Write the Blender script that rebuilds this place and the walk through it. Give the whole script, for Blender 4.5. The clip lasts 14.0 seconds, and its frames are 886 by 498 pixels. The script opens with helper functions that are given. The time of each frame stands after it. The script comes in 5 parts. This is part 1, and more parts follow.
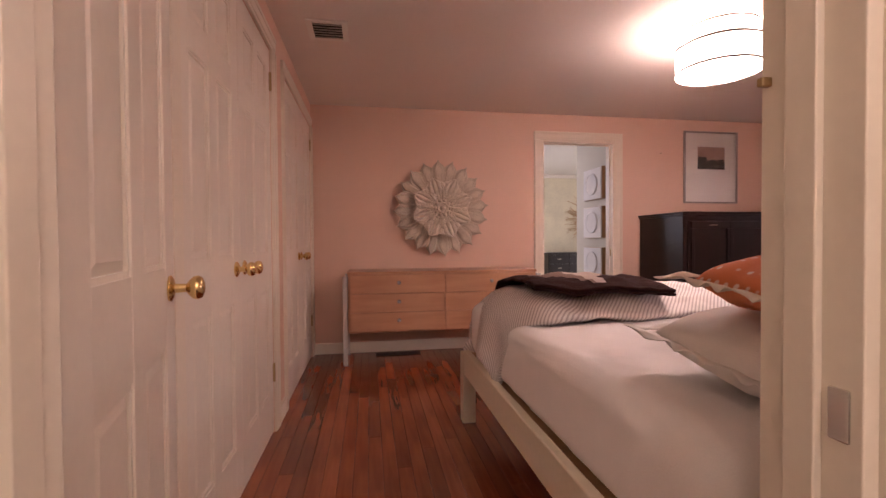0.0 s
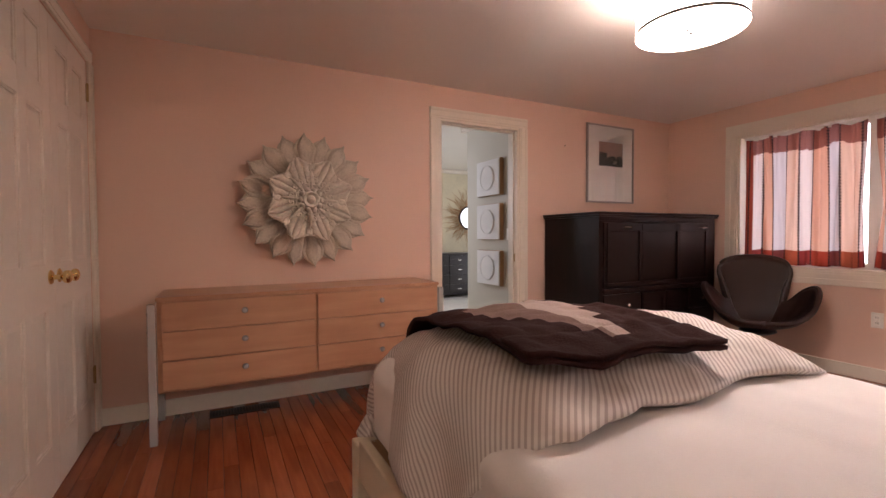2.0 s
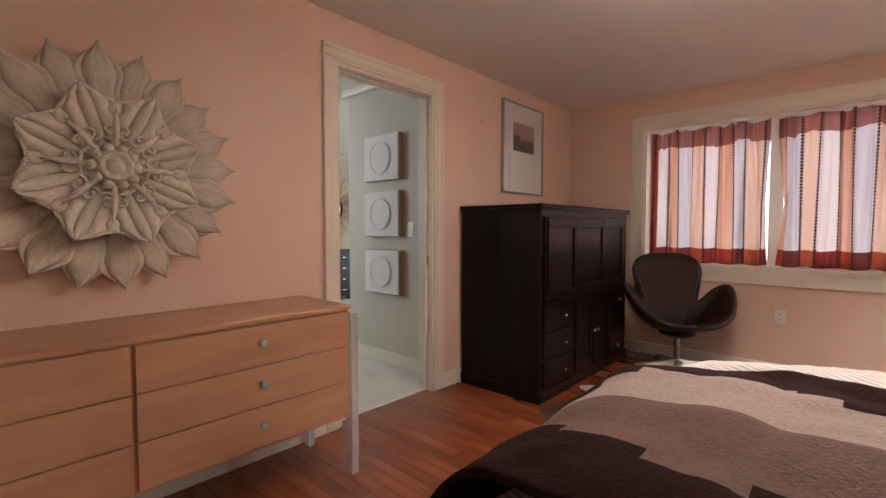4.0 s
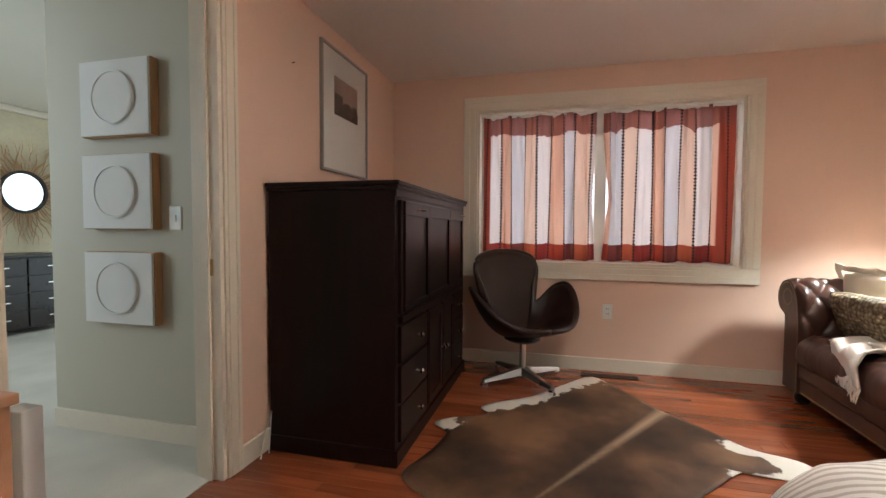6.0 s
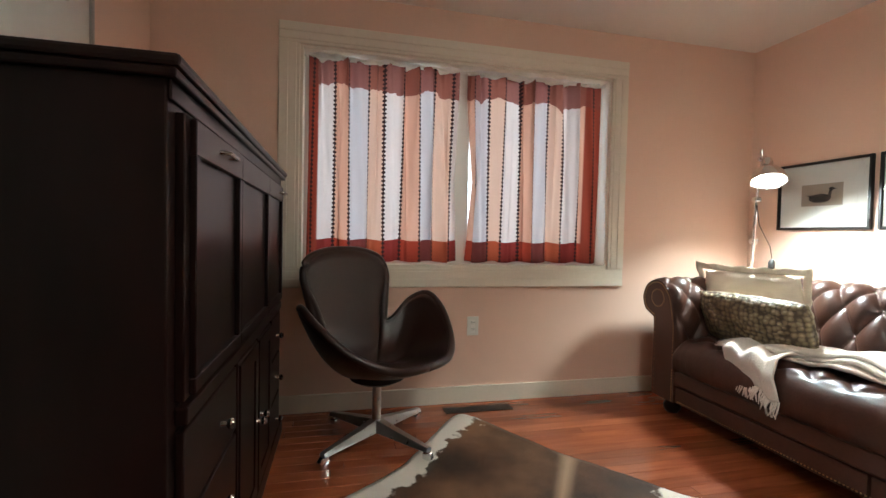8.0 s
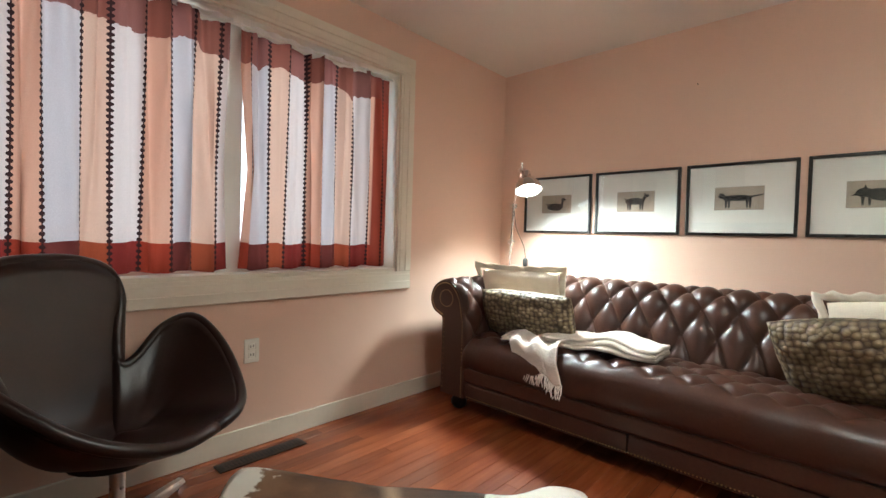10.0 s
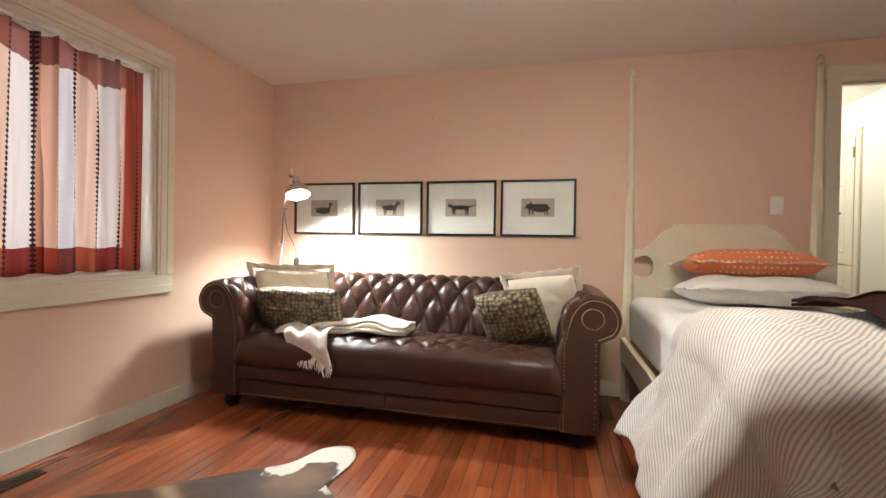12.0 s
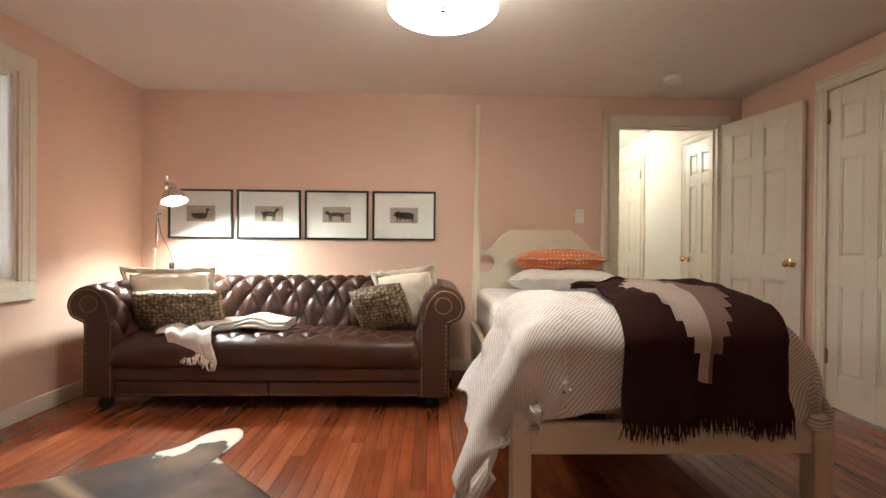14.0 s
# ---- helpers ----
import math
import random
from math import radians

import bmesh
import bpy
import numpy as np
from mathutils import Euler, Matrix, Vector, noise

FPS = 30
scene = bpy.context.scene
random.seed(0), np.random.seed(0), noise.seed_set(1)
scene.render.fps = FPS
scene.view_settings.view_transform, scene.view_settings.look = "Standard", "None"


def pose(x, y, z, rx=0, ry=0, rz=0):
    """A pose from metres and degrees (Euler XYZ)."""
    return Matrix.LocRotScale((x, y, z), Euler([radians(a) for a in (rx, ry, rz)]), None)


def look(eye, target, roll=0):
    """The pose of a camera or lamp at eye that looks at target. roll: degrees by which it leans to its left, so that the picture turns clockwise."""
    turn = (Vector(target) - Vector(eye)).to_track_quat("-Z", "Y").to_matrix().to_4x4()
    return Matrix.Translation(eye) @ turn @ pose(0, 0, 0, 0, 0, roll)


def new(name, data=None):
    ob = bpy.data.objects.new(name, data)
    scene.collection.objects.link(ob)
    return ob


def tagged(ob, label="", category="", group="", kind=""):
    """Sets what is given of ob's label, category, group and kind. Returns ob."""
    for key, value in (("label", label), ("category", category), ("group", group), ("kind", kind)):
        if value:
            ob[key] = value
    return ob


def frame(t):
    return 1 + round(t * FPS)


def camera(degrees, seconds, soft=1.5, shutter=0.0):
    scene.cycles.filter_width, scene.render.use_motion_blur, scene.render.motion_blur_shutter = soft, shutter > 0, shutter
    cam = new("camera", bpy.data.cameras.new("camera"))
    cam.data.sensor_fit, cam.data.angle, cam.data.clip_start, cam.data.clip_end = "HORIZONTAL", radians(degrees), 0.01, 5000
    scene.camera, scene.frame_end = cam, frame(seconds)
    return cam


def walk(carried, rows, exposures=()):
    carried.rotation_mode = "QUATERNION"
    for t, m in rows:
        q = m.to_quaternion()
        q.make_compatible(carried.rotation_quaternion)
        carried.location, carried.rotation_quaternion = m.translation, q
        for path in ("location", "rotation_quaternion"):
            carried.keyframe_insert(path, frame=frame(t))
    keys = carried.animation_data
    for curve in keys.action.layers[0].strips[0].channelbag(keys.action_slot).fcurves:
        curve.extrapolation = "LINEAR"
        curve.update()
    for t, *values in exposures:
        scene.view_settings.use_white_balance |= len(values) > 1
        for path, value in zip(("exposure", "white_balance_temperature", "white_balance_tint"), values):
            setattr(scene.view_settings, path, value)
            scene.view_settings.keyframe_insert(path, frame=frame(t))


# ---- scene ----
cam = camera(89.8, 14.0)
PATH = [
    (0, (0.188, 0.03, 1.037), (0.513, 2.003, 1.001), -0.4),
    (0.5, (0.165, 0.32, 1.02), (0.659, 2.258, 0.996), -0.5),
    (1, (0.21, 0.53, 1.049), (0.8545, 2.423, 1.012), -0.4),
    (1.5, (0.262, 0.768, 1.078), (1.043, 2.609, 1.032), -0.4),
    (2, (0.299, 1.054, 1.093), (1.202, 2.838, 1.038), -0.3),
    (4.5, (0.568, 2.377, 1.122), (2.176, 3.563, 1.031), 0.1),
    (5, (0.698, 2.582, 1.113), (2.432, 3.575, 1.025), 0.2),
    (5.5, (0.847, 2.75, 1.091), (2.7, 3.497, 1.005), 0.3),
    (6, (1.1, 2.892, 1.065), (3.034, 3.392, 0.98), 0.3),
    (6.5, (1.33, 3.003, 1.043), (3.306, 3.301, 0.962), 0.3),
    (7, (1.568, 3.142, 1.021), (3.565, 3.219, 0.946), 0.6),
    (9.5, (2.576, 3.391, 0.985), (4.141, 2.146, 0.936), 1.7),
    (10, (2.569, 3.444, 1.016), (3.93, 1.98, 0.966), 1.7),
    (10.5, (2.553, 3.497, 1.026), (3.66, 1.832, 0.984), 1.6),
    (11, (2.508, 3.581, 1.018), (3.371, 1.777, 0.989), 1.4),
    (11.5, (2.457, 3.663, 1.021), (3.113, 1.774, 0.998), 1.2),
    (12, (2.389, 3.754, 1.009), (2.87, 1.813, 0.989), 1.0),
    (12.5, (2.343, 3.87, 1.008), (2.665, 1.896, 0.992), 0.9),
    (13, (2.322, 3.994, 0.994), (2.501, 2.002, 0.99), 0.6),
    (13.5, (2.296, 4.125, 0.984), (2.341, 2.125, 0.988), 0.5),
    (14, (2.268, 4.238, 1.023), (2.218, 2.239, 1.014), 0.5),
]
walk(cam, [(t, look(eye, target, roll)) for t, eye, target, roll in PATH],
     [(0.0, 0.66, 6650, 36), (2.0, 0.58, 6250, 20), (5.0, 0.44, 5950, 6), (7.0, 0.40, 5550, -7), (9.5, 0.40, 5400, -9), (11.0, 0.52, 5700, -5), (14.0, 0.66, 5900, -3)])

# ---- world and light ----
XC, XW, YS, YF, ZC = -0.335, 4.64, 0.545, 4.245, 2.29   # closet, window, sofa and far wall, ceiling
WIN = (1.64, 3.524, 0.802, 2.006)                        # window opening: y0 y1 z0 z1
LAMP = (2.23, 2.37)

world = bpy.data.worlds.new("world")
scene.world = world
world.use_nodes = True
wn = world.node_tree.nodes
sky = wn.new("ShaderNodeTexSky")
sky.sky_type, sky.sun_disc, sky.sun_elevation, sky.sun_rotation = "NISHITA", False, radians(35), radians(200)
wn["Background"].inputs[1].default_value = 0.12
world.node_tree.links.new(sky.outputs[0], wn["Background"].inputs[0])


def lamp(name, kind, place, target, power, colour, size=0.1, size_y=None, spot=60, blend=0.4):
    data = bpy.data.lights.new(name, kind)
    data.energy, data.color = power, colour
    if kind == "AREA":
        data.size = size
        if size_y:
            data.shape, data.size_y = "RECTANGLE", size_y
    elif kind == "SPOT":
        data.shadow_soft_size, data.spot_size, data.spot_blend = size, radians(spot), blend
    else:
        data.shadow_soft_size = size
    ob = new(name, data)
    ob.matrix_world = look(place, target)
    return tagged(ob, kind="structure")


WARM = (1.0, 0.85, 0.72)
lamp("window_daylight", "AREA", (XW + 0.45, 2.58, 1.42), (0, 2.58, 1.3), 14, (0.95, 0.95, 1.0), 1.9, 1.25)
lamp("ceiling_light_bulb", "POINT", (LAMP[0], LAMP[1], 2.11), (0, 0, 0), 50, WARM, 0.06)
lamp("floor_lamp_bulb", "SPOT", (4.122, 0.985, 1.315), (3.96, 0.965, 0.80), 110, (1.0, 0.97, 0.92), 0.07, spot=156, blend=0.8)
lamp("hall_lamp", "POINT", (0.5, -0.9, 2.1), (0, 0, 0), 16, (1.0, 0.88, 0.76), 0.12)
lamp("far_room_daylight", "AREA", (1.2, 6.9, 1.7), (4.0, 6.6, 1.0), 21, (0.90, 0.95, 1.0), 1.3, 1.3)


# ---- materials ----
def nodes(name):
    m = bpy.data.materials.new(name)
    m.use_nodes = True
    t = m.node_tree
    return m, t, t.nodes["Principled BSDF"], t.links


def noise_of(t, scale, detail=4, stretch=None, space="Object"):
    co = t.nodes.new("ShaderNodeTexCoord")
    src = co.outputs[space]
    if stretch:
        mp = t.nodes.new("ShaderNodeMapping")
        mp.inputs["Scale"].default_value = stretch
        t.links.new(src, mp.inputs[0])
        src = mp.outputs[0]
    n = t.nodes.new("ShaderNodeTexNoise")
    n.inputs["Scale"].default_value, n.inputs["Detail"].default_value = scale, detail
    t.links.new(src, n.inputs["Vector"])
    return n.outputs["Fac"]


def ramp(t, src, stops):
    r = t.nodes.new("ShaderNodeValToRGB")
    while len(r.color_ramp.elements) < len(stops):
        r.color_ramp.elements.new(0.5)
    for e, (p, c) in zip(r.color_ramp.elements, stops):
        e.position, e.color = p, (*c, 1) if len(c) == 3 else c
    t.links.new(src, r.inputs[0])
    return r.outputs[0]


def mixed(t, fac, a, b, blend="MIX"):
    m = t.nodes.new("ShaderNodeMix")
    m.data_type, m.blend_type = "RGBA", blend
    for sock, v in ((m.inputs[0], fac), (m.inputs[6], a), (m.inputs[7], b)):
        if isinstance(v, bpy.types.NodeSocket):
            t.links.new(v, sock)
        elif isinstance(v, (int, float)):
            sock.default_value = v
        else:
            sock.default_value = (*v, 1)
    return m.outputs[2]


def bump(t, b, src, strength, distance):
    n = t.nodes.new("ShaderNodeBump")
    n.inputs["Strength"].default_value, n.inputs["Distance"].default_value = strength, distance
    t.links.new(src, n.inputs["Height"])
    t.links.new(n.outputs[0], b.inputs["Normal"])


def shade(c, k):
    return tuple(min(1, v * k) for v in c)


def plain(name, colour, rough=0.5, var=0.08, big=1.5, fine=60, relief=0.15, metal=0.0, depth=0.002, coat=0.0):
    """A surface with broad stains and fine grain."""
    m, t, b, link = nodes(name)
    broad = ramp(t, noise_of(t, big), [(0.3, shade(colour, 1 - var)), (0.7, shade(colour, 1 + var))])
    f = noise_of(t, fine, 3)
    link.new(mixed(t, 0.35 * var / 0.08 * 0.5, broad, ramp(t, f, [(0.3, shade(colour, 0.8)), (0.7, shade(colour, 1.15))])), b.inputs["Base Color"])
    b.inputs["Roughness"].default_value, b.inputs["Metallic"].default_value = rough, metal
    b.inputs["Coat Weight"].default_value = coat
    rr = t.nodes.new("ShaderNodeMapRange")
    rr.inputs[3].default_value, rr.inputs[4].default_value = max(0.02, rough - 0.08), min(1, rough + 0.08)
    link.new(noise_of(t, big * 4), rr.inputs[0])
    link.new(rr.outputs[0], b.inputs["Roughness"])
    bump(t, b, f, relief, depth)
    return m


def wood(name, dark, light, stretch, rough=0.35, scale=6.0, vary=0.0, coat=0.0, gloss=0.5):
    m, t, b, link = nodes(name)
    g = noise_of(t, scale, 8, stretch)
    col = ramp(t, g, [(0.25, dark), (0.5, tuple((x + y) / 2 for x, y in zip(dark, light))), (0.75, light)])
    col = mixed(t, 0.4, col, ramp(t, noise_of(t, 2.2, 3), [(0.3, dark), (0.7, light)]))
    if vary:
        info = t.nodes.new("ShaderNodeObjectInfo")
        col = mixed(t, 1.0, col, ramp(t, info.outputs["Random"], [(0.0, (1 - vary, 1 - vary, 1 - vary)), (0.45, (1, 0.93, 0.86)), (0.85, (1.0, 1.0, 1.0)), (1.0, (1 + vary, 1 + vary * 1.3, 1 + vary * 1.4))]), "MULTIPLY")
    link.new(col, b.inputs["Base Color"])
    b.inputs["Roughness"].default_value = rough
    b.inputs["Specular IOR Level"].default_value = gloss
    b.inputs["Coat Weight"].default_value, b.inputs["Coat Roughness"].default_value = coat, 0.15
    bump(t, b, g, 0.12, 0.001)
    return m


PEACH = plain("peach_wall_paint", (0.74, 0.505, 0.385), 0.62, 0.03, 0.8, 140, 0.10)
CEIL = plain("ceiling_paint", (0.79, 0.72, 0.655), 0.75, 0.04, 0.7, 120, 0.12)
TRIM = plain("cream_trim_paint", (0.76, 0.68, 0.56), 0.38, 0.05, 1.5, 50, 0.06)
DOORP = plain("off_white_door_paint", (0.76, 0.69, 0.59), 0.33, 0.05, 1.2, 40, 0.05)
BEDP = plain("ivory_bed_paint", (0.74, 0.66, 0.50), 0.4, 0.06, 2, 40, 0.06)
WHITEP = plain("white_hall_paint", (0.80, 0.76, 0.68), 0.6, 0.03, 1, 100, 0.08)
GREIGE = plain("greige_wall_paint", (0.54, 0.50, 0.41), 0.6, 0.03, 1, 100, 0.08)
CREAMW = plain("cream_patterned_wall", (0.66, 0.58, 0.40), 0.6, 0.12, 3, 30, 0.08)
CARPET = plain("pale_carpet", (0.66, 0.63, 0.57), 0.95, 0.10, 3, 220, 0.8, depth=0.006)
BRASS = plain("polished_brass", (0.83, 0.60, 0.27), 0.18, 0.08, 20, 90, 0.03, 1.0)
OLDBRASS = plain("tarnished_brass_hinge", (0.45, 0.32, 0.16), 0.35, 0.15, 20, 90, 0.1, 1.0)
CHROME = plain("chrome", (0.80, 0.80, 0.80), 0.12, 0.03, 10, 60, 0.02, 1.0)
STEEL = plain("brushed_aluminium", (0.62, 0.61, 0.60), 0.3, 0.06, 10, 90, 0.05, 1.0)
NICKEL = plain("nickel", (0.72, 0.70, 0.66), 0.2, 0.03, 10, 60, 0.02, 1.0)
BLACK = plain("black_metal", (0.02, 0.018, 0.017), 0.4, 0.2, 10, 60, 0.05)
FRAMEB = plain("black_frame_lacquer", (0.018, 0.013, 0.011), 0.3, 0.2, 6, 60, 0.05)
ESPRESSO = wood("espresso_stained_wood", (0.005, 0.0025, 0.002), (0.016, 0.006, 0.005), (3, 3, 0.6), 0.32, 5, gloss=0.22)
OAK = wood("honey_cherry_veneer", (0.42, 0.20, 0.105), (0.60, 0.33, 0.19), (0.5, 4, 5), 0.36, 5)
FLOORW = wood("red_oak_strip", (0.17, 0.038, 0.015), (0.34, 0.098, 0.036), (9, 0.7, 9), 0.24, 4, 0.32, 0.3)
SUBFLOOR = plain("dark_floor_gap", (0.05, 0.018, 0.01), 0.7, 0.1)
LEATHER = plain("dark_brown_leather", (0.062, 0.025, 0.016), 0.36, 0.28, 5, 90, 0.35, depth=0.0015)
LEATHERB = plain("black_brown_leather", (0.024, 0.010, 0.007), 0.33, 0.25, 5, 100, 0.2, depth=0.001)
SHEET = plain("white_cotton_sheet", (0.86, 0.82, 0.79), 0.85, 0.03, 4, 240, 0.3, depth=0.002)
PILLOWW = plain("white_pillow_cotton", (0.78, 0.73, 0.68), 0.9, 0.04, 6, 200, 0.4, depth=0.002)
CREAMC = plain("cream_linen", (0.72, 0.62, 0.50), 0.9, 0.06, 8, 160, 0.5, depth=0.003)
THROWC = plain("cream_knit_throw", (0.76, 0.66, 0.58), 0.95, 0.08, 12, 130, 0.8, depth=0.004)
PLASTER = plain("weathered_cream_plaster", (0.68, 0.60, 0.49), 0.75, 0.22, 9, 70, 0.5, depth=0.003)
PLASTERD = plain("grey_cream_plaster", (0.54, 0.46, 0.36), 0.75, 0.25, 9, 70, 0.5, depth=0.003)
PLASTIC = plain("white_plastic", (0.80, 0.77, 0.70), 0.35, 0.02, 4, 60, 0.02)
PAPER = plain("mat_board", (0.80, 0.75, 0.68), 0.7, 0.02, 4, 160, 0.05)
SEPIA = plain("sepia_print", (0.42, 0.33, 0.25), 0.7, 0.12, 12, 60, 0.05)
INK = plain("dark_ink", (0.03, 0.022, 0.02), 0.7, 0.2, 12, 60, 0.05)
CANVAS = plain("white_canvas", (0.78, 0.76, 0.74), 0.85, 0.03, 6, 200, 0.3)
PALEWOOD = wood("pale_frame_wood", (0.36, 0.20, 0.09), (0.52, 0.31, 0.15), (4, 4, 1), 0.45)
LEATHER.node_tree.nodes["Principled BSDF"].inputs["Specular IOR Level"].default_value = 0.42
LEATHERB.node_tree.nodes["Principled BSDF"].inputs["Specular IOR Level"].default_value = 0.38
DARKREG = plain("brown_register_metal", (0.05, 0.028, 0.018), 0.45, 0.2, 10, 60, 0.1, 0.6)


def glass(name, rough=0.0, tint=(1, 1, 1), ior=1.45):
    m, t, b, link = nodes(name)
    b.inputs["Base Color"].default_value = (*tint, 1)
    b.inputs["Transmission Weight"].default_value, b.inputs["Roughness"].default_value, b.inputs["IOR"].default_value = 1, rough, ior
    return m


def glow(name, colour, strength):
    m, t, b, link = nodes(name)
    b.inputs["Base Color"].default_value = (*colour, 1)
    b.inputs["Emission Color"].default_value = (*colour, 1)
    b.inputs["Emission Strength"].default_value = strength
    b.inputs["Roughness"].default_value = 0.8
    return m


ACRYLIC = glass("clear_acrylic", 0.05, (0.93, 0.91, 0.88), 1.2)
ACRYLIC.node_tree.nodes["Principled BSDF"].inputs["Transmission Weight"].default_value = 0.62
GLASS = glass("window_glass")
SHADE = glow("lit_white_lamp_fabric", (1.0, 0.87, 0.75), 11.0)
DIFFUSER = glow("lit_lamp_diffuser", (1.0, 0.88, 0.77), 28.0)
BULB = glow("lit_bulb", (1.0, 0.95, 0.88), 20)
OUTSIDE = glow("overcast_daylight", (0.92, 0.95, 1.0), 1.2)


# ---- building blocks ----
def thing(name, label, category, group="", at=None, kind=""):
    ob = new(name)
    ob.empty_display_size = 0.1
    if at:
        ob.matrix_world = at
    return tagged(ob, label, category, group, kind)


def mesh_of(bm, material, smooth=False):
    me = bpy.data.meshes.new("mesh")
    bmesh.ops.recalc_face_normals(bm, faces=bm.faces)
    bm.to_mesh(me)
    bm.free()
    me.materials.append(material)
    if smooth:
        me.shade_smooth()
        me.set_sharp_from_angle(angle=radians(smooth if smooth > 1 else 40))
    return me


def part(name, bm, material, parent=None, label="", smooth=False):
    ob = new(name, mesh_of(bm, material, smooth))
    ob.parent = parent
    if label:
        ob["label"] = label
    return ob


def piece(name, bm, material, label, category, smooth=False, kind="", group=""):
    return tagged(part(name, bm, material, None, "", smooth), label, category, group, kind)


def box(bm, x0, y0, z0, x1, y1, z1, bevel=0.0, seg=2):
    r = bmesh.ops.create_cube(bm, size=1)
    vs = r["verts"]
    for v in vs:
        v.co = Vector(((x0 + x1) / 2 + v.co.x * (x1 - x0), (y0 + y1) / 2 + v.co.y * (y1 - y0), (z0 + z1) / 2 + v.co.z * (z1 - z0)))
    if bevel:
        es = list({e for v in vs for e in v.link_edges})
        bmesh.ops.bevel(bm, geom=es, offset=bevel, segments=seg, affect="EDGES", profile=0.5)
    return bm


def boxes(*rows, bevel=0.0):
    bm = bmesh.new()
    for r in rows:
        box(bm, *r, bevel=bevel)
    return bm


def lathe(bm, profile, m=Matrix(), n=24, cap=True):
    """Turns (radius, height) pairs round z, and lays the result by m."""
    rings = []
    for r, z in profile:
        rings.append([bm.verts.new(m @ Vector((r * math.cos(2 * math.pi * k / n), r * math.sin(2 * math.pi * k / n), z))) for k in range(n)])
    for a, b in zip(rings, rings[1:]):
        for k in range(n):
            bm.faces.new((a[k], a[(k + 1) % n], b[(k + 1) % n], b[k]))
    if cap:
        bm.faces.new(rings[0][::-1])
        bm.faces.new(rings[-1])
    return bm


def tube(bm, path, radius, n=8):
    """A round bar along points."""
    pts = [Vector(p) for p in path]
    rings = []
    for i, p in enumerate(pts):
        d = (pts[min(i + 1, len(pts) - 1)] - pts[max(i - 1, 0)]).normalized()
        side = d.cross(Vector((0, 0, 1)) if abs(d.z) < 0.9 else Vector((1, 0, 0))).normalized()
        up = side.cross(d)
        r = radius[i] if isinstance(radius, (list, tuple)) else radius
        rings.append([bm.verts.new(p + r * (math.cos(2 * math.pi * k / n) * side + math.sin(2 * math.pi * k / n) * up)) for k in range(n)])
    for a, b in zip(rings, rings[1:]):
        for k in range(n):
            bm.faces.new((a[k], a[(k + 1) % n], b[(k + 1) % n], b[k]))
    bm.faces.new(rings[0][::-1])
    bm.faces.new(rings[-1])
    return bm


def sheet(bm, nu, nv, f, uv=None, closed=False):
    """A grid of points f(u, v), u and v from 0 to 1; uv(u, v) gives texture places."""
    vs = [[bm.verts.new(f(i / nu, j / nv)) for j in range(nv + 1)] for i in range(nu if closed else nu + 1)]
    layer = bm.loops.layers.uv.verify() if uv else None
    for i in range(nu):
        for j in range(nv):
            k = (i + 1) % len(vs)
            fc = bm.faces.new((vs[i][j], vs[k][j], vs[k][j + 1], vs[i][j + 1]))
            if uv:
                for lp, (a, b) in zip(fc.loops, ((i, j), (i + 1, j), (i + 1, j + 1), (i, j + 1))):
                    lp[layer].uv = uv(a / nu, b / nv)
    return bm


def thicken(ob, d, offset=-1.0):
    s = ob.modifiers.new("thickness", "SOLIDIFY")
    s.thickness, s.offset = d, offset
    return ob


def outline(bm, pts, z0, z1, m=Matrix()):
    """A flat shape of given outline, from z0 to z1."""
    lo = [bm.verts.new(m @ Vector((x, y, z0))) for x, y in pts]
    hi = [bm.verts.new(m @ Vector((x, y, z1))) for x, y in pts]
    n = len(pts)
    bm.faces.new(lo[::-1])
    bm.faces.new(hi)
    for k in range(n):
        bm.faces.new((lo[k], lo[(k + 1) % n], hi[(k + 1) % n], hi[k]))
    return bm


def wall_rows(axis, p0, p1, a0, a1, z0, z1, holes):
    """Boxes of a wall across the axis from p0 to p1, along the other axis from a0 to a1, leaving holes (a0, a1, z0, z1)."""
    cuts, rows = sorted({a0, a1, *[h[0] for h in holes], *[h[1] for h in holes]}), []
    for c, d in zip(cuts, cuts[1:]):
        mid = (c + d) / 2
        spans, z = [], z0
        for h in sorted([h for h in holes if h[0] < mid < h[1]], key=lambda h: h[2]):
            if h[2] > z:
                spans.append((z, h[2]))
            z = h[3]
        if z < z1:
            spans.append((z, z1))
        for s in spans:
            rows.append((p0, c, s[0], p1, d, s[1]) if axis == "x" else (c, p0, s[0], d, p1, s[1]))
    return rows


# ---- the room's shell ----
YD = 0.545                       # the hall doorway
HALL = (-0.15, 0.725, 2.068)    # hall doorway: x0 x1 height
FAR = (1.885, 2.664, 2.035)      # far doorway
PAIRS = ((1.37, 2.56), (2.92, 4.16))
CLOSET_H = 2.075
piece("wall_closets", boxes(*wall_rows("x", XC - 0.12, XC, YD - 0.12, YF + 0.13, 0, ZC, [(a, b, 0, CLOSET_H) for a, b in PAIRS])), PEACH, "peach painted wall with closet doors", "wall", kind="structure")
piece("wall_window", boxes(*wall_rows("x", XW, XW + 0.16, YD - 0.12, YF + 0.13, 0, ZC, [WIN])), PEACH, "peach painted wall with a wide window", "wall", kind="structure")
piece("wall_hall", boxes(*wall_rows("y", YD - 0.12, YD, XC, XW, 0, ZC, [(HALL[0], HALL[1], 0, HALL[2])])), PEACH, "peach painted wall behind the sofa", "wall", kind="structure")
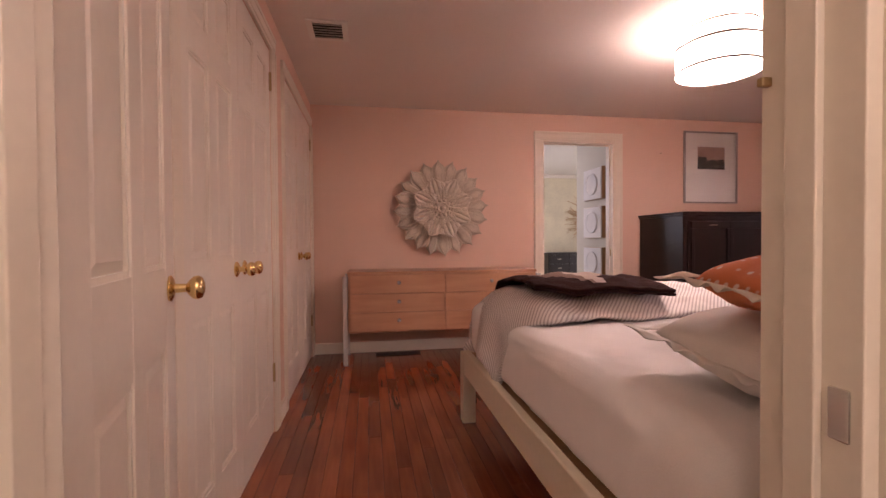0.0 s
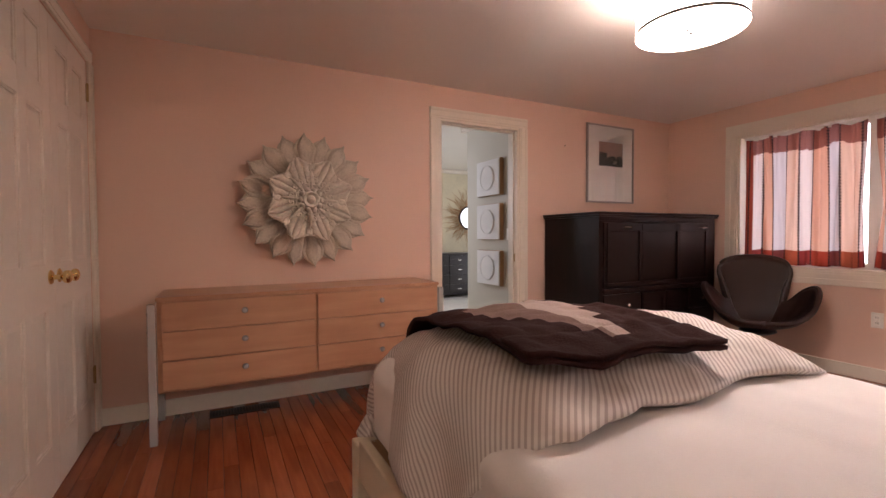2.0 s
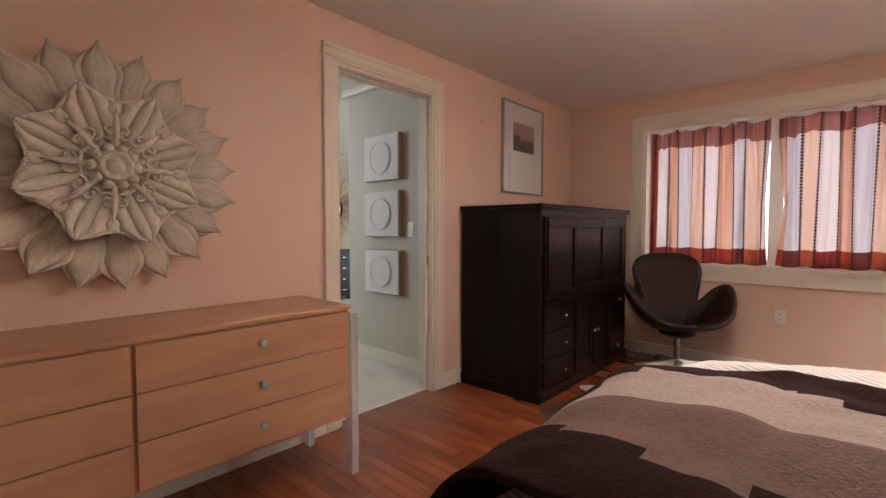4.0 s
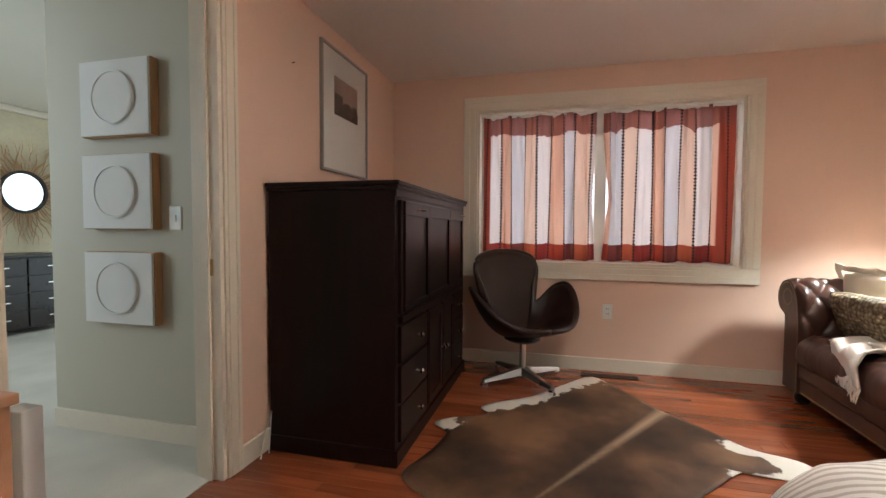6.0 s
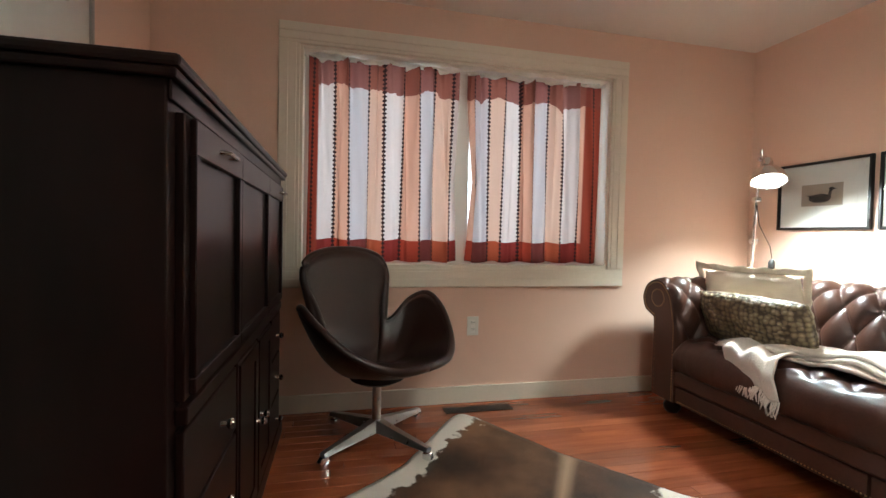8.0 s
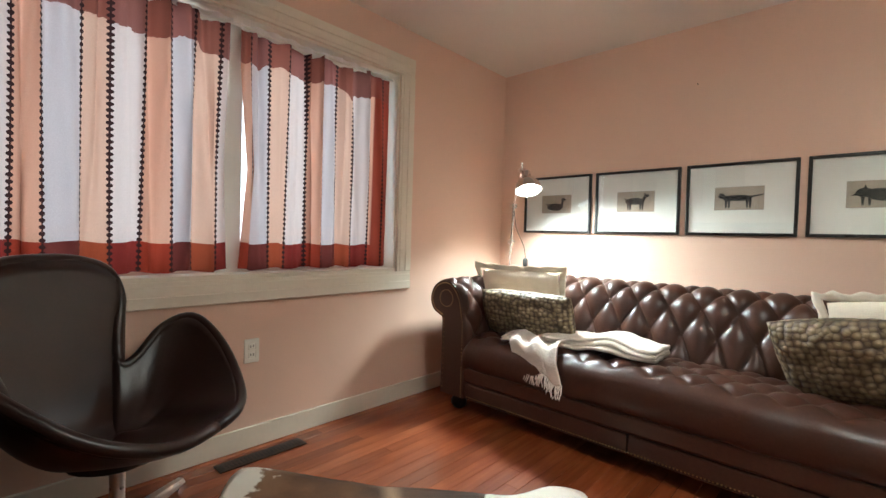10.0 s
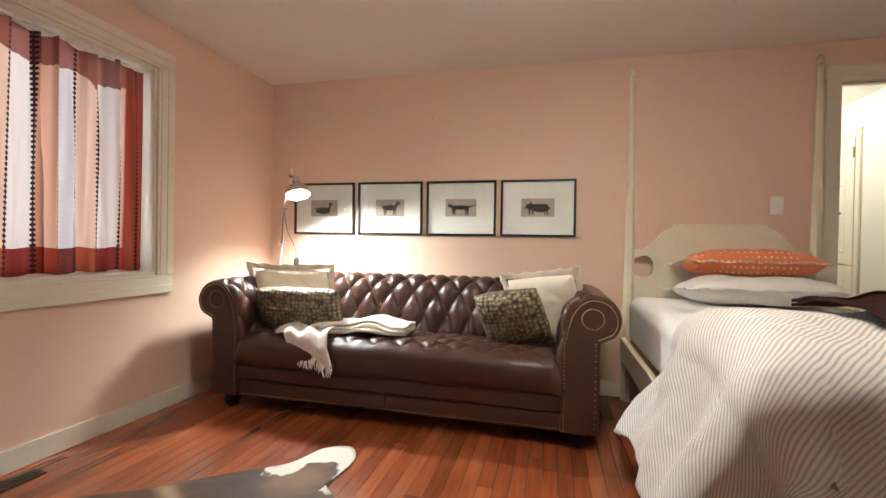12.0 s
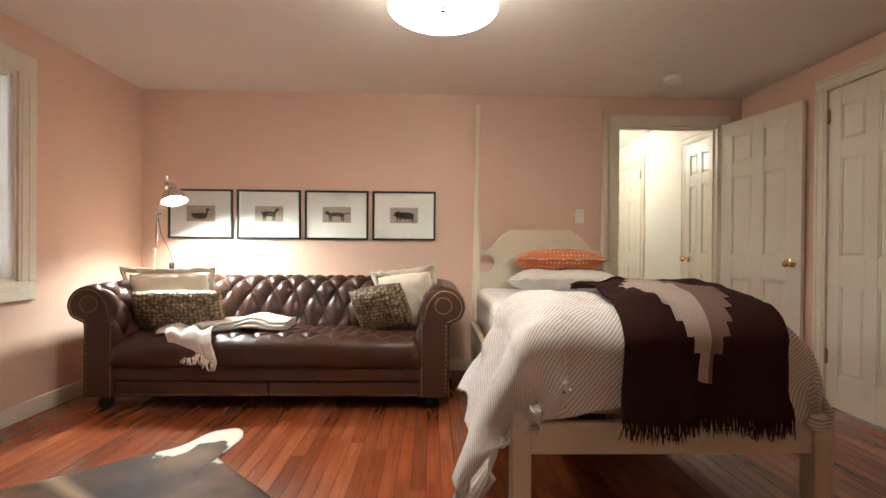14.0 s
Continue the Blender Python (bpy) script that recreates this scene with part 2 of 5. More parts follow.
piece("wall_far", boxes(*wall_rows("y", YF, YF + 0.13, XC, XW, 0, ZC, [(FAR[0], FAR[1], 0, FAR[2])])), PEACH, "peach painted wall with a doorway", "wall", kind="structure")
piece("ceiling", boxes((XC - 0.1, YD - 0.1, ZC, XW + 0.1, YF + 0.1, ZC + 0.1)), CEIL, "pale matt painted ceiling", "ceiling", kind="structure")
piece("closet_back_wall", boxes((XC - 0.75, 1.2, 0, XC - 0.70, 4.3, 2.2)), WHITEP, "plain closet back wall", "wall", kind="structure")
floor = piece("floor", boxes((XC - 0.7, YD - 0.2, -0.06, XW + 0.1, YF + 0.06, -0.012)), SUBFLOOR, "glossy red-brown oak strip floor", "floor", kind="structure")


def casing(name, axis, p, out, a0, a1, z1, w=0.085, d=0.013, z0=0.0, bottom=False):
    """A stepped casing round an opening on the wall face at p; out is the way into the room."""
    ob = thing(name, "cream painted moulded casing", "door casing", kind="structure")

    def bar(u0, u1, v0, v1):
        bm = bmesh.new()
        horizontal = (u1 - u0) > (v1 - v0)
        for k, (i, t) in enumerate(((0.0, d), (0.018, d + 0.004), (0.06, d + 0.008))):
            lo, hi = sorted((p - out * 0.002 * k, p + out * t))
            e = 0.0015 * k
            if horizontal:
                c0, c1 = (v0 + i, v1 - e) if v0 > z0 + 0.3 else (v0 + e, v1 - i)
                q = (u0 + e, u1 - e, c0, c1)
            else:
                left = u0 < a0
                q = (u0 + e, u1 - i, v0 + e, v1 - e) if left else (u0 + i, u1 - e, v0 + e, v1 - e)
            box(bm, *((lo, q[0], q[2], hi, q[1], q[3]) if axis == "x" else (q[0], lo, q[2], q[1], hi, q[3])), bevel=0.002, seg=1)
        part("casing_board", bm, TRIM, ob)
    bar(a0 - w, a0, z0, z1)
    bar(a1, a1 + w, z0, z1)
    bar(a0 - w, a1 + w, z1, z1 + w)
    if bottom:
        bar(a0 - w, a1 + w, z0 - w, z0)
    return ob


casing("trim_far_doorway", "y", YF, -1, FAR[0], FAR[1], FAR[2])
casing("trim_far_doorway_back", "y", YF + 0.13, 1, FAR[0], FAR[1], FAR[2])
casing("trim_hall_doorway", "y", YD, 1, HALL[0], HALL[1], HALL[2], 0.075)
casing("trim_hall_doorway_back", "y", YD - 0.12, -1, HALL[0], HALL[1], HALL[2], 0.09)
casing("trim_closet", "x", XC, 1, *PAIRS[0], CLOSET_H, 0.085)
casing("trim_closet_far", "x", XC, 1, *PAIRS[1], CLOSET_H, 0.065)
casing("trim_window", "x", XW, -1, WIN[0], WIN[1], WIN[3], 0.11, z0=WIN[2], bottom=True)


def jamb(name, axis, p0, p1, a0, a1, z1, t=0.02):
    e = 0.003
    rows = [(a0 - e, a0 + t, 0, z1 - t), (a1 - t, a1 + e, 0, z1 - t), (a0 - e, a1 + e, z1 - t, z1 + e)]
    stop = [(a0 + t, a0 + t + 0.012, 0, z1 - t), (a1 - t - 0.012, a1 - t, 0, z1 - t), (a0 + t + 0.012, a1 - t - 0.012, z1 - t - 0.012, z1 - t)]
    ob = thing(name, "cream painted door lining", "door frame", kind="structure")
    mid = (p0 + p1) / 2
    for u0, u1, v0, v1 in rows:
        part("lining_board", boxes((u0, p0, v0, u1, p1, v1), bevel=0.002), TRIM, ob)
    for u0, u1, v0, v1 in stop:
        part("door_stop", boxes((u0, mid - 0.02, v0, u1, mid + 0.02, v1), bevel=0.002), TRIM, ob)
    return ob


jamb("trim_far_lining", "y", YF - 0.004, YF + 0.134, *FAR)
hall_lining = jamb("trim_hall_lining", "y", YD - 0.124, YD + 0.004, *HALL)

# baseboards, broken at doors and closets
for name, row in (("baseboard", (XW - 0.016, YS, 0, XW, YF, 0.10)), ("baseboard", (0.91, YS, 0, XW - 0.016, YS + 0.016, 0.10)),
                  ("baseboard", (XC, YF - 0.016, 0, FAR[0] - 0.087, YF, 0.10)), ("baseboard", (FAR[1] + 0.087, YF - 0.016, 0, XW - 0.016, YF, 0.10)),
                  ("baseboard", (XC, YD + 0.03, 0, XC + 0.016, PAIRS[0][0] - 0.088, 0.10)), ("baseboard", (XC, PAIRS[0][1] + 0.088, 0, XC + 0.016, PAIRS[1][0] - 0.068, 0.10))):
    x0, y0, z0, x1, y1, z1 = row
    bm = boxes(row, bevel=0.003)
    piece(name, bm, TRIM, "cream painted baseboard", "baseboard", kind="structure")


# ---- doors ----
def six_panel(name, width, height, m, material, label, knob_x=None, sides=(1,), knob_mat=BRASS, t=0.035, hinge_x=None):
    """A six-panel door: local x along its width, y its thickness, front at y = 0 towards -y."""
    ob = thing(name, label, "door", at=m, kind="structure")
    st, mid = 0.105 * min(1, width / 0.7), 0.09 * min(1, width / 0.7)
    cols = ((st, (width - mid) / 2), ((width + mid) / 2, width - st))
    rows = ((0.22, 0.80), (0.98, 1.62), (1.72, height - 0.11))
    bm = bmesh.new()
    for u0, u1 in ((0, st), (width - st, width)):
        box(bm, u0, 0, 0.008, u1, t, height, bevel=0.002, seg=1)
    box(bm, cols[0][1], 0, 0.008, cols[1][0], t, height, bevel=0.002, seg=1)
    zs = [0.008, *[z for r in rows for z in r], height]
    for a, b in zip(zs[::2], zs[1::2]):
        for c in cols:
            box(bm, c[0], 0.0005, a, c[1], t - 0.0005, b)
    part("door_frame", bm, material, ob)
    for c in cols:
        for r in rows:
            bm = bmesh.new()
            box(bm, c[0] - 0.004, 0.012, r[0] - 0.004, c[1] + 0.004, t - 0.012, r[1] + 0.004)
            for s in (0, 1):
                y0 = 0.012 if s == 0 else t - 0.012
                o = -1 if s == 0 else 1
                k, h = 0.03, 0.008
                lo = [bm.verts.new((x, y0, z)) for x, z in ((c[0] + 0.008, r[0] + 0.008), (c[1] - 0.008, r[0] + 0.008), (c[1] - 0.008, r[1] - 0.008), (c[0] + 0.008, r[1] - 0.008))]
                hi = [bm.verts.new((x, y0 + o * h, z)) for x, z in ((c[0] + k, r[0] + k), (c[1] - k, r[0] + k), (c[1] - k, r[1] - k), (c[0] + k, r[1] - k))]
                bm.faces.new(hi)
                for q in range(4):
                    bm.faces.new((lo[q], lo[(q + 1) % 4], hi[(q + 1) % 4], hi[q]))
                for q in range(4):   # ovolo round the panel
                    x0, x1, z0, z1 = c[0], c[1], r[0], r[1]
                    bar = ((x0, z0, x1, z0 + 0.01), (x1 - 0.01, z0, x1, z1), (x0, z1 - 0.01, x1, z1), (x0, z0, x0 + 0.01, z1))[q]
                    ya, yb = sorted((y0 - o * 0.001, y0 + o * 0.008))
                    box(bm, bar[0], ya, bar[1], bar[2], yb, bar[3])
            part("panel", bm, material, ob)
    if knob_x is not None:
        for s in sides:
            kp = [(0.0, 0), (0.030, 0), (0.031, 0.004), (0.024, 0.009), (0.011, 0.012), (0.010, 0.035), (0.018, 0.041), (0.027, 0.050), (0.029, 0.060), (0.024, 0.069), (0.012, 0.074), (0.0, 0.075)]
            km = Matrix.Translation((knob_x, 0 if s > 0 else t, 0.93)) @ pose(0, 0, 0, 90 if s > 0 else -90)
            part("door_knob", lathe(bmesh.new(), kp[1:-1], km, 20), knob_mat, ob, "polished brass round knob", 50)
    if hinge_x is not None:
        for z in (0.33, 1.90):
            bm = boxes((hinge_x - 0.012, -0.004, z - 0.045, hinge_x + 0.012, 0.002, z + 0.045))
            lathe(bm, [(0.006, z - 0.05), (0.006, z + 0.05)], Matrix.Translation((hinge_x, -0.006, 0)), 8)
            part("hinge", bm, OLDBRASS, ob, "tarnished brass hinge")
    return ob


def on_x(x, y):
    """Local x runs to +y and the front faces +x."""
    return Matrix.Translation((x, y, 0)) @ pose(0, 0, 0, 0, 0, 90)


n = 1
for a, b in PAIRS:
    w = (b - a) / 2 - 0.003
    for k in (0, 1):
        y = a + 0.001 + k * (w + 0.004)
        six_panel(f"door_{n}", w, CLOSET_H - 0.006, on_x(XC - 0.002, y), DOORP, "off-white painted six-panel closet door, closed", w - 0.055 if k == 0 else 0.055, hinge_x=0.004 if k == 0 else w - 0.004)
        n += 1

# the hall's door, standing open against the closets
ang = math.degrees(math.atan2(1.20 - 0.575, -0.285 + 0.147))
six_panel("door_5", 0.66, 2.06, Matrix.Translation((-0.147, 0.575, 0)) @ pose(0, 0, 0, 0, 0, ang), DOORP, "off-white six-panel door standing open", 0.60, (1,))
part("strike_plate", boxes((HALL[1] - 0.024, YD - 0.112, 0.81, HALL[1] - 0.0195, YD - 0.088, 0.87), bevel=0.002), NICKEL, hall_lining, "worn nickel strike plate")
part("latch_hook", boxes((HALL[1] - 0.034, YD - 0.012, 1.235, HALL[1] - 0.018, YD - 0.002, 1.247), bevel=0.002), OLDBRASS, hall_lining, "small brass hook")

# ---- hall behind the doorway ----
piece("hall_floor", boxes((-1.2, -2.6, -0.06, 1.6, YD - 0.2, -0.012)), SUBFLOOR, "dark wood hall floor", "floor", kind="structure")
piece("hall_ceiling", boxes((-1.2, -2.6, 2.36, 1.6, YD - 0.12, 2.46)), WHITEP, "white hall ceiling", "ceiling", kind="structure")
piece("hall_wall_side", boxes((-0.32, -2.6, 0, -0.22, YD - 0.12, 2.36)), WHITEP, "white hall side wall", "wall", kind="structure")
piece("hall_wall_end", boxes((-0.22, -2.7, 0, 1.6, -2.6, 2.36)), WHITEP, "white hall end wall", "wall", kind="structure")
piece("hall_wall_other", boxes((1.25, -2.6, 0, 1.35, YD - 0.12, 2.36)), WHITEP, "white hall wall", "wall", kind="structure")
six_panel("door_6", 0.44, 2.03, on_x(-0.222 + 0.02, -0.04), DOORP, "white six-panel hall door, closed", 0.06)
casing("trim_hall_side_door", "x", -0.22, 1, -0.045, 0.405, 2.035, 0.075)
six_panel("door_7", 0.74, 2.03, on_x(-0.222 + 0.02, -1.72), DOORP, "white six-panel hall door, closed", 0.06, hinge_x=0.735)
casing("trim_hall_far_door", "x", -0.22, 1, -1.725, -0.975, 2.035, 0.075)
globe = thing("hall_ceiling_light", "small lit glass globe light on hall ceiling", "ceiling light")
part("globe", lathe(bmesh.new(), [(0.06, 2.2), (0.11, 2.24), (0.12, 2.29), (0.09, 2.335)], Matrix.Translation((0.66, -1.6, 0)), 20), SHADE, globe, smooth=60)
part("mount", lathe(bmesh.new(), [(0.10, 2.335), (0.11, 2.36)], Matrix.Translation((0.66, -1.6, 0)), 20), NICKEL, globe, smooth=40)

# ---- the room beyond the far doorway ----
piece("carpet_beyond", boxes((0.2, YF + 0.06, -0.06, 7.2, 9.2, 0.004)), CARPET, "pale short-pile fitted carpet", "carpet", kind="structure")
piece("ceiling_beyond", boxes((0.2, YF + 0.13, 2.35, 7.2, 9.2, 2.45)), WHITEP, "white ceiling of the next room", "ceiling", kind="structure")
XG = 2.87
piece("wall_art_beyond", boxes((XG, YF + 0.13, 0, XG + 0.12, 5.5, 2.35)), GREIGE, "greige painted partition wall", "wall", kind="structure")
piece("wall_end_beyond", boxes((0.2, 8.5, 0, 7.2, 8.62, 2.35)), CREAMW, "cream wall of the next room", "wall", kind="structure")
piece("wall_left_beyond", boxes((0.2, YF + 0.13, 0, 0.3, 8.5, 2.35)), GREIGE, "greige wall of the next room", "wall", kind="structure")
piece("wall_right_beyond", boxes((7.1, YF + 0.13, 0, 7.2, 8.5, 2.35)), GREIGE, "greige wall of the next room", "wall", kind="structure")
piece("wall_back_beyond", boxes((XG + 0.12, YF + 0.3, 0, 7.1, YF + 0.4, 2.35)), GREIGE, "greige wall of the next room", "wall", kind="structure")
for row in ((XG - 0.016, YF + 0.15, 0, XG, 5.5, 0.10), (0.3, 8.484, 0, 7.1, 8.5, 0.10)):
    piece("baseboard", boxes(row, bevel=0.003), TRIM, "white painted baseboard", "baseboard", kind="structure")
for row in ((XG - 0.06, YF + 0.135, 2.28, XG, 5.56, 2.35), (0.3, 8.43, 2.28, 7.1, 8.5, 2.35), (XG - 0.06, 5.5, 2.28, XG + 0.16, 5.56, 2.35)):
    piece("crown_moulding", boxes(row, bevel=0.02), TRIM, "white crown moulding", "moulding", kind="structure")


def relief_canvas(z0, z1):
    ob = thing("wall_art", "square white canvas with raised disc on wooden box frame", "wall art", "white relief canvases")
    y0, y1 = 4.775, 5.205
    part("frame", boxes((XG - 0.045, y0, z0, XG - 0.001, y1, z1), bevel=0.003), PALEWOOD, ob, "pale wood sides")
    part("canvas", boxes((XG - 0.058, y0 + 0.004, z0 + 0.004, XG - 0.045, y1 - 0.004, z1 - 0.004), bevel=0.003), CANVAS, ob)
    bm = lathe(bmesh.new(), [(0.128, 0), (0.128, 0.012), (0.120, 0.015), (0.118, 0.010)], Matrix.Translation((XG - 0.058, (y0 + y1) / 2, (z0 + z1) / 2)) @ pose(0, 0, 0, 0, -90), 36)
    part("disc", bm, CANVAS, ob, smooth=40)


for z0, z1 in ((1.515, 1.885), (1.06, 1.43), (0.59, 0.95)):
    relief_canvas(z0, z1)


def plate(name, m, label, category, toggle=True):
    ob = thing(name, label, category, at=m)
    part("cover_plate", boxes((-0.036, -0.006, -0.057, 0.036, 0, 0.057), bevel=0.003), PLASTIC, ob)
    if toggle:
        part("toggle", boxes((-0.008, -0.010, -0.018, 0.008, -0.006, 0.018), bevel=0.002), PLASTIC, ob)
    else:
        for z in (-0.02, 0.02):
            bm = boxes((-0.017, -0.008, z - 0.015, 0.017, -0.006, z + 0.015), bevel=0.004)
            s = part("socket", bm, PLASTIC, ob)
            part("slot", boxes((-0.008, -0.009, z - 0.004, -0.005, -0.0079, z + 0.007), (0.005, -0.009, z - 0.004, 0.008, -0.0079, z + 0.007)), INK, s)


plate("light_switch", Matrix.Translation((XG, 4.69, 1.116)) @ pose(0, 0, 0, 0, 0, -90), "white double light switch on greige wall", "light switch")
plate("light_switch", Matrix.Translation((1.035, YS, 1.29)) @ pose(0, 0, 0, 0, 0, 180), "white light switch on peach wall", "light switch")
plate("power_outlet", Matrix.Translation((XW, 2.523, 0.458)) @ pose(0, 0, 0, 0, 0, -90), "white power outlet on peach wall", "power outlet", False)
part("strike_plate", boxes((FAR[1] - 0.023, YF + 0.03, 0.87, FAR[1] - 0.0185, YF + 0.065, 0.94), bevel=0.002), OLDBRASS, thing("strike", "small brass strike plate in door lining", "strike plate"))

black_chest = thing("black_chest", "black chest of drawers against cream wall", "chest of drawers")
part("body", boxes((3.53, 8.02, 0.06, 4.75, 8.46, 0.77), bevel=0.006), FRAMEB, black_chest)
part("top", boxes((3.50, 8.0, 0.77, 4.78, 8.48, 0.80), bevel=0.006), FRAMEB, black_chest)
for x in (3.56, 4.67):
    for y in (8.05, 8.38):
        part("leg", boxes((x, y, 0.004, x + 0.05, y + 0.05, 0.06)), FRAMEB, black_chest)
for i in range(3):
    for j in range(4):
        x, z = 3.55 + i * 0.40, 0.085 + j * 0.17
        d = part("drawer", boxes((x, 8.005, z, x + 0.385, 8.02, z + 0.158), bevel=0.004), FRAMEB, black_chest)
        part("pull", boxes((x + 0.16, 7.985, z + 0.075, x + 0.23, 8.006, z + 0.088), bevel=0.004), NICKEL, d)
burst = thing("sunburst_mirror", "round mirror with a twiggy sunburst frame", "mirror", at=Matrix.Translation((4.62, 8.485, 1.45)))
part("mirror_glass", lathe(bmesh.new(), [(0.20, 0), (0.20, 0.02)], pose(0, 0, 0, 90), 32), plain("mirror_silver", (0.9, 0.9, 0.9), 0.05, 0.01, metal=1.0), burst)
part("rim", lathe(bmesh.new(), [(0.20, 0), (0.23, 0), (0.23, 0.035), (0.20, 0.035)], pose(0, 0, 0, 90), 32, False), INK, burst, smooth=40)
rnd = random.Random(4)
bm = bmesh.new()
for k in range(90):
    a, r = 2 * math.pi * k / 90, 0.23
    p = [(0.22 * math.cos(a), -0.015, 0.22 * math.sin(a))]
    for q in range(4):
        a += rnd.uniform(-0.10, 0.10)
        r += rnd.uniform(0.04, 0.11)
        p.append((r * math.cos(a), -0.012 + rnd.uniform(-0.01, 0.01), r * math.sin(a)))
    tube(bm, p, [0.007, 0.006, 0.005, 0.004, 0.002], 4)
tagged(part("twig_burst", bm, PALEWOOD, burst), kind="stuff")
# ---- window and curtains ----
y0, y1, z0, z1 = WIN
window = thing("window_1", "wide white-framed window behind curtains", "window", kind="structure")
for row in ((XW + 0.002, y0 - 0.002, z0 - 0.002, XW + 0.15, y0 + 0.016, z1), (XW + 0.002, y1 - 0.016, z0, XW + 0.15, y1 + 0.002, z1), (XW + 0.002, y0 + 0.016, z1 - 0.016, XW + 0.15, y1 - 0.016, z1 + 0.002), (XW - 0.006, y0 + 0.016, z0 - 0.002, XW + 0.15, y1 - 0.016, z0 + 0.02)):
    part("window_lining", boxes(row, bevel=0.002), TRIM, window)
xs = XW + 0.115
ym = (y0 + y1) / 2
for a, b in ((y0 + 0.016, ym), (ym, y1 - 0.016)):
    bm = boxes((xs, a, z0 + 0.02, xs + 0.035, a + 0.045, z1 - 0.016), (xs, b - 0.045, z0 + 0.02, xs + 0.035, b, z1 - 0.016),
               (xs, a + 0.045, z0 + 0.02, xs + 0.035, b - 0.045, z0 + 0.07), (xs, a + 0.045, z1 - 0.06, xs + 0.035, b - 0.045, z1 - 0.016))
    f = part("window_frame", bm, PLASTIC, window, "white window sash")
    pane = part("pane", boxes((xs + 0.014, a + 0.045, z0 + 0.07, xs + 0.018, b - 0.045, z1 - 0.06)), GLASS, f)
    pane.visible_shadow = False
piece("backdrop", boxes((XW + 1.4, -1.5, -0.5, XW + 1.42, 7, 4)), OUTSIDE, "bright overcast daylight outside the window", "backdrop", kind="structure")


def curtain_cloth():
    """Broad cream, grey and rust stripes, dotted seams, a rust hem, header shade painted as dark rust; lets light
    through.
    """
    m, t, b, link = nodes("striped_curtain_cotton")
    uv = t.nodes.new("ShaderNodeTexCoord")
    sep = t.nodes.new("ShaderNodeSeparateXYZ")
    link.new(uv.outputs["UV"], sep.inputs[0])

    def maths(op, a, b=0.0, c=0.0):
        n = t.nodes.new("ShaderNodeMath")
        n.operation = op
        for k, v in enumerate((a, b, c)):
            if isinstance(v, (int, float)):
                n.inputs[k].default_value = v
            else:
                link.new(v, n.inputs[k])
        return n.outputs[0]
    u, v = sep.outputs["X"], sep.outputs["Y"]
    stripe = maths("FRACT", maths("DIVIDE", u, 0.44))
    cr = t.nodes.new("ShaderNodeValToRGB")
    cr.color_ramp.interpolation = "CONSTANT"
    cols = [(0.0, (0.62, 0.33, 0.23)), (0.25, (0.68, 0.55, 0.51)), (0.5, (0.64, 0.40, 0.30)), (0.75, (0.55, 0.47, 0.47))]
    while len(cr.color_ramp.elements) < 4:
        cr.color_ramp.elements.new(0.9)
    for e, (p, c) in zip(cr.color_ramp.elements, cols):
        e.position, e.color = p, (*c, 1)
    link.new(stripe, cr.inputs[0])
    body = cr.outputs[0]
    hem = maths("LESS_THAN", v, 0.125)
    cr2 = t.nodes.new("ShaderNodeValToRGB")
    cr2.color_ramp.interpolation = "CONSTANT"
    cols = [(0.0, (0.27, 0.035, 0.018)), (0.25, (0.19, 0.024, 0.02)), (0.5, (0.30, 0.06, 0.026)), (0.75, (0.13, 0.028, 0.024))]
    while len(cr2.color_ramp.elements) < 4:
        cr2.color_ramp.elements.new(0.9)
    for e, (p, c) in zip(cr2.color_ramp.elements, cols):
        e.position, e.color = p, (*c, 1)
    link.new(stripe, cr2.inputs[0])
    col = mixed(t, hem, body, cr2.outputs[0])
    # outer margin of each width is rust
    edge = t.nodes.new("ShaderNodeAttribute")
    edge.attribute_name = "margin"
    col = mixed(t, edge.outputs["Fac"], col, (0.24, 0.04, 0.022))
    # top band: shade of doubled cloth and window head, put in as dark rust
    col = mixed(t, maths("MULTIPLY", maths("GREATER_THAN", maths("ADD", v, maths("MULTIPLY", noise_of(t, 7), 0.16)), 1.06), 0.9), col, (0.20, 0.045, 0.03))
    # dotted seams
    q = maths("SUBTRACT", maths("FRACT", maths("ADD", maths("DIVIDE", u, 0.11), 0.5)), 0.5)
    dx = maths("MULTIPLY", q, 0.11)
    dz = maths("MULTIPLY", maths("SUBTRACT", maths("FRACT", maths("DIVIDE", v, 0.024)), 0.5), 0.024)
    rr = maths("SQRT", maths("ADD", maths("MULTIPLY", dx, dx), maths("MULTIPLY", dz, dz)))
    dot = maths("LESS_THAN", rr, 0.0082)
    line = maths("LESS_THAN", maths("ABSOLUTE", dx), 0.0022)
    col = mixed(t, maths("MAXIMUM", dot, line), col, (0.035, 0.012, 0.012))
    col = mixed(t, 0.5, col, ramp(t, noise_of(t, 300, 2), [(0.3, (0.78, 0.76, 0.74)), (0.7, (1.0, 1.0, 1.0))]), "MULTIPLY")
    link.new(col, b.inputs["Base Color"])
    b.inputs["Roughness"].default_value = 0.9
    tr = t.nodes.new("ShaderNodeBsdfTranslucent")
    link.new(col, tr.inputs[0])
    mx = t.nodes.new("ShaderNodeMixShader")
    mx.inputs[0].default_value = 0.42
    link.new(b.outputs[0], mx.inputs[1])
    link.new(tr.outputs[0], mx.inputs[2])
    link.new(mx.outputs[0], t.nodes["Material Output"].inputs[0])
    return m


CURTAIN = curtain_cloth()


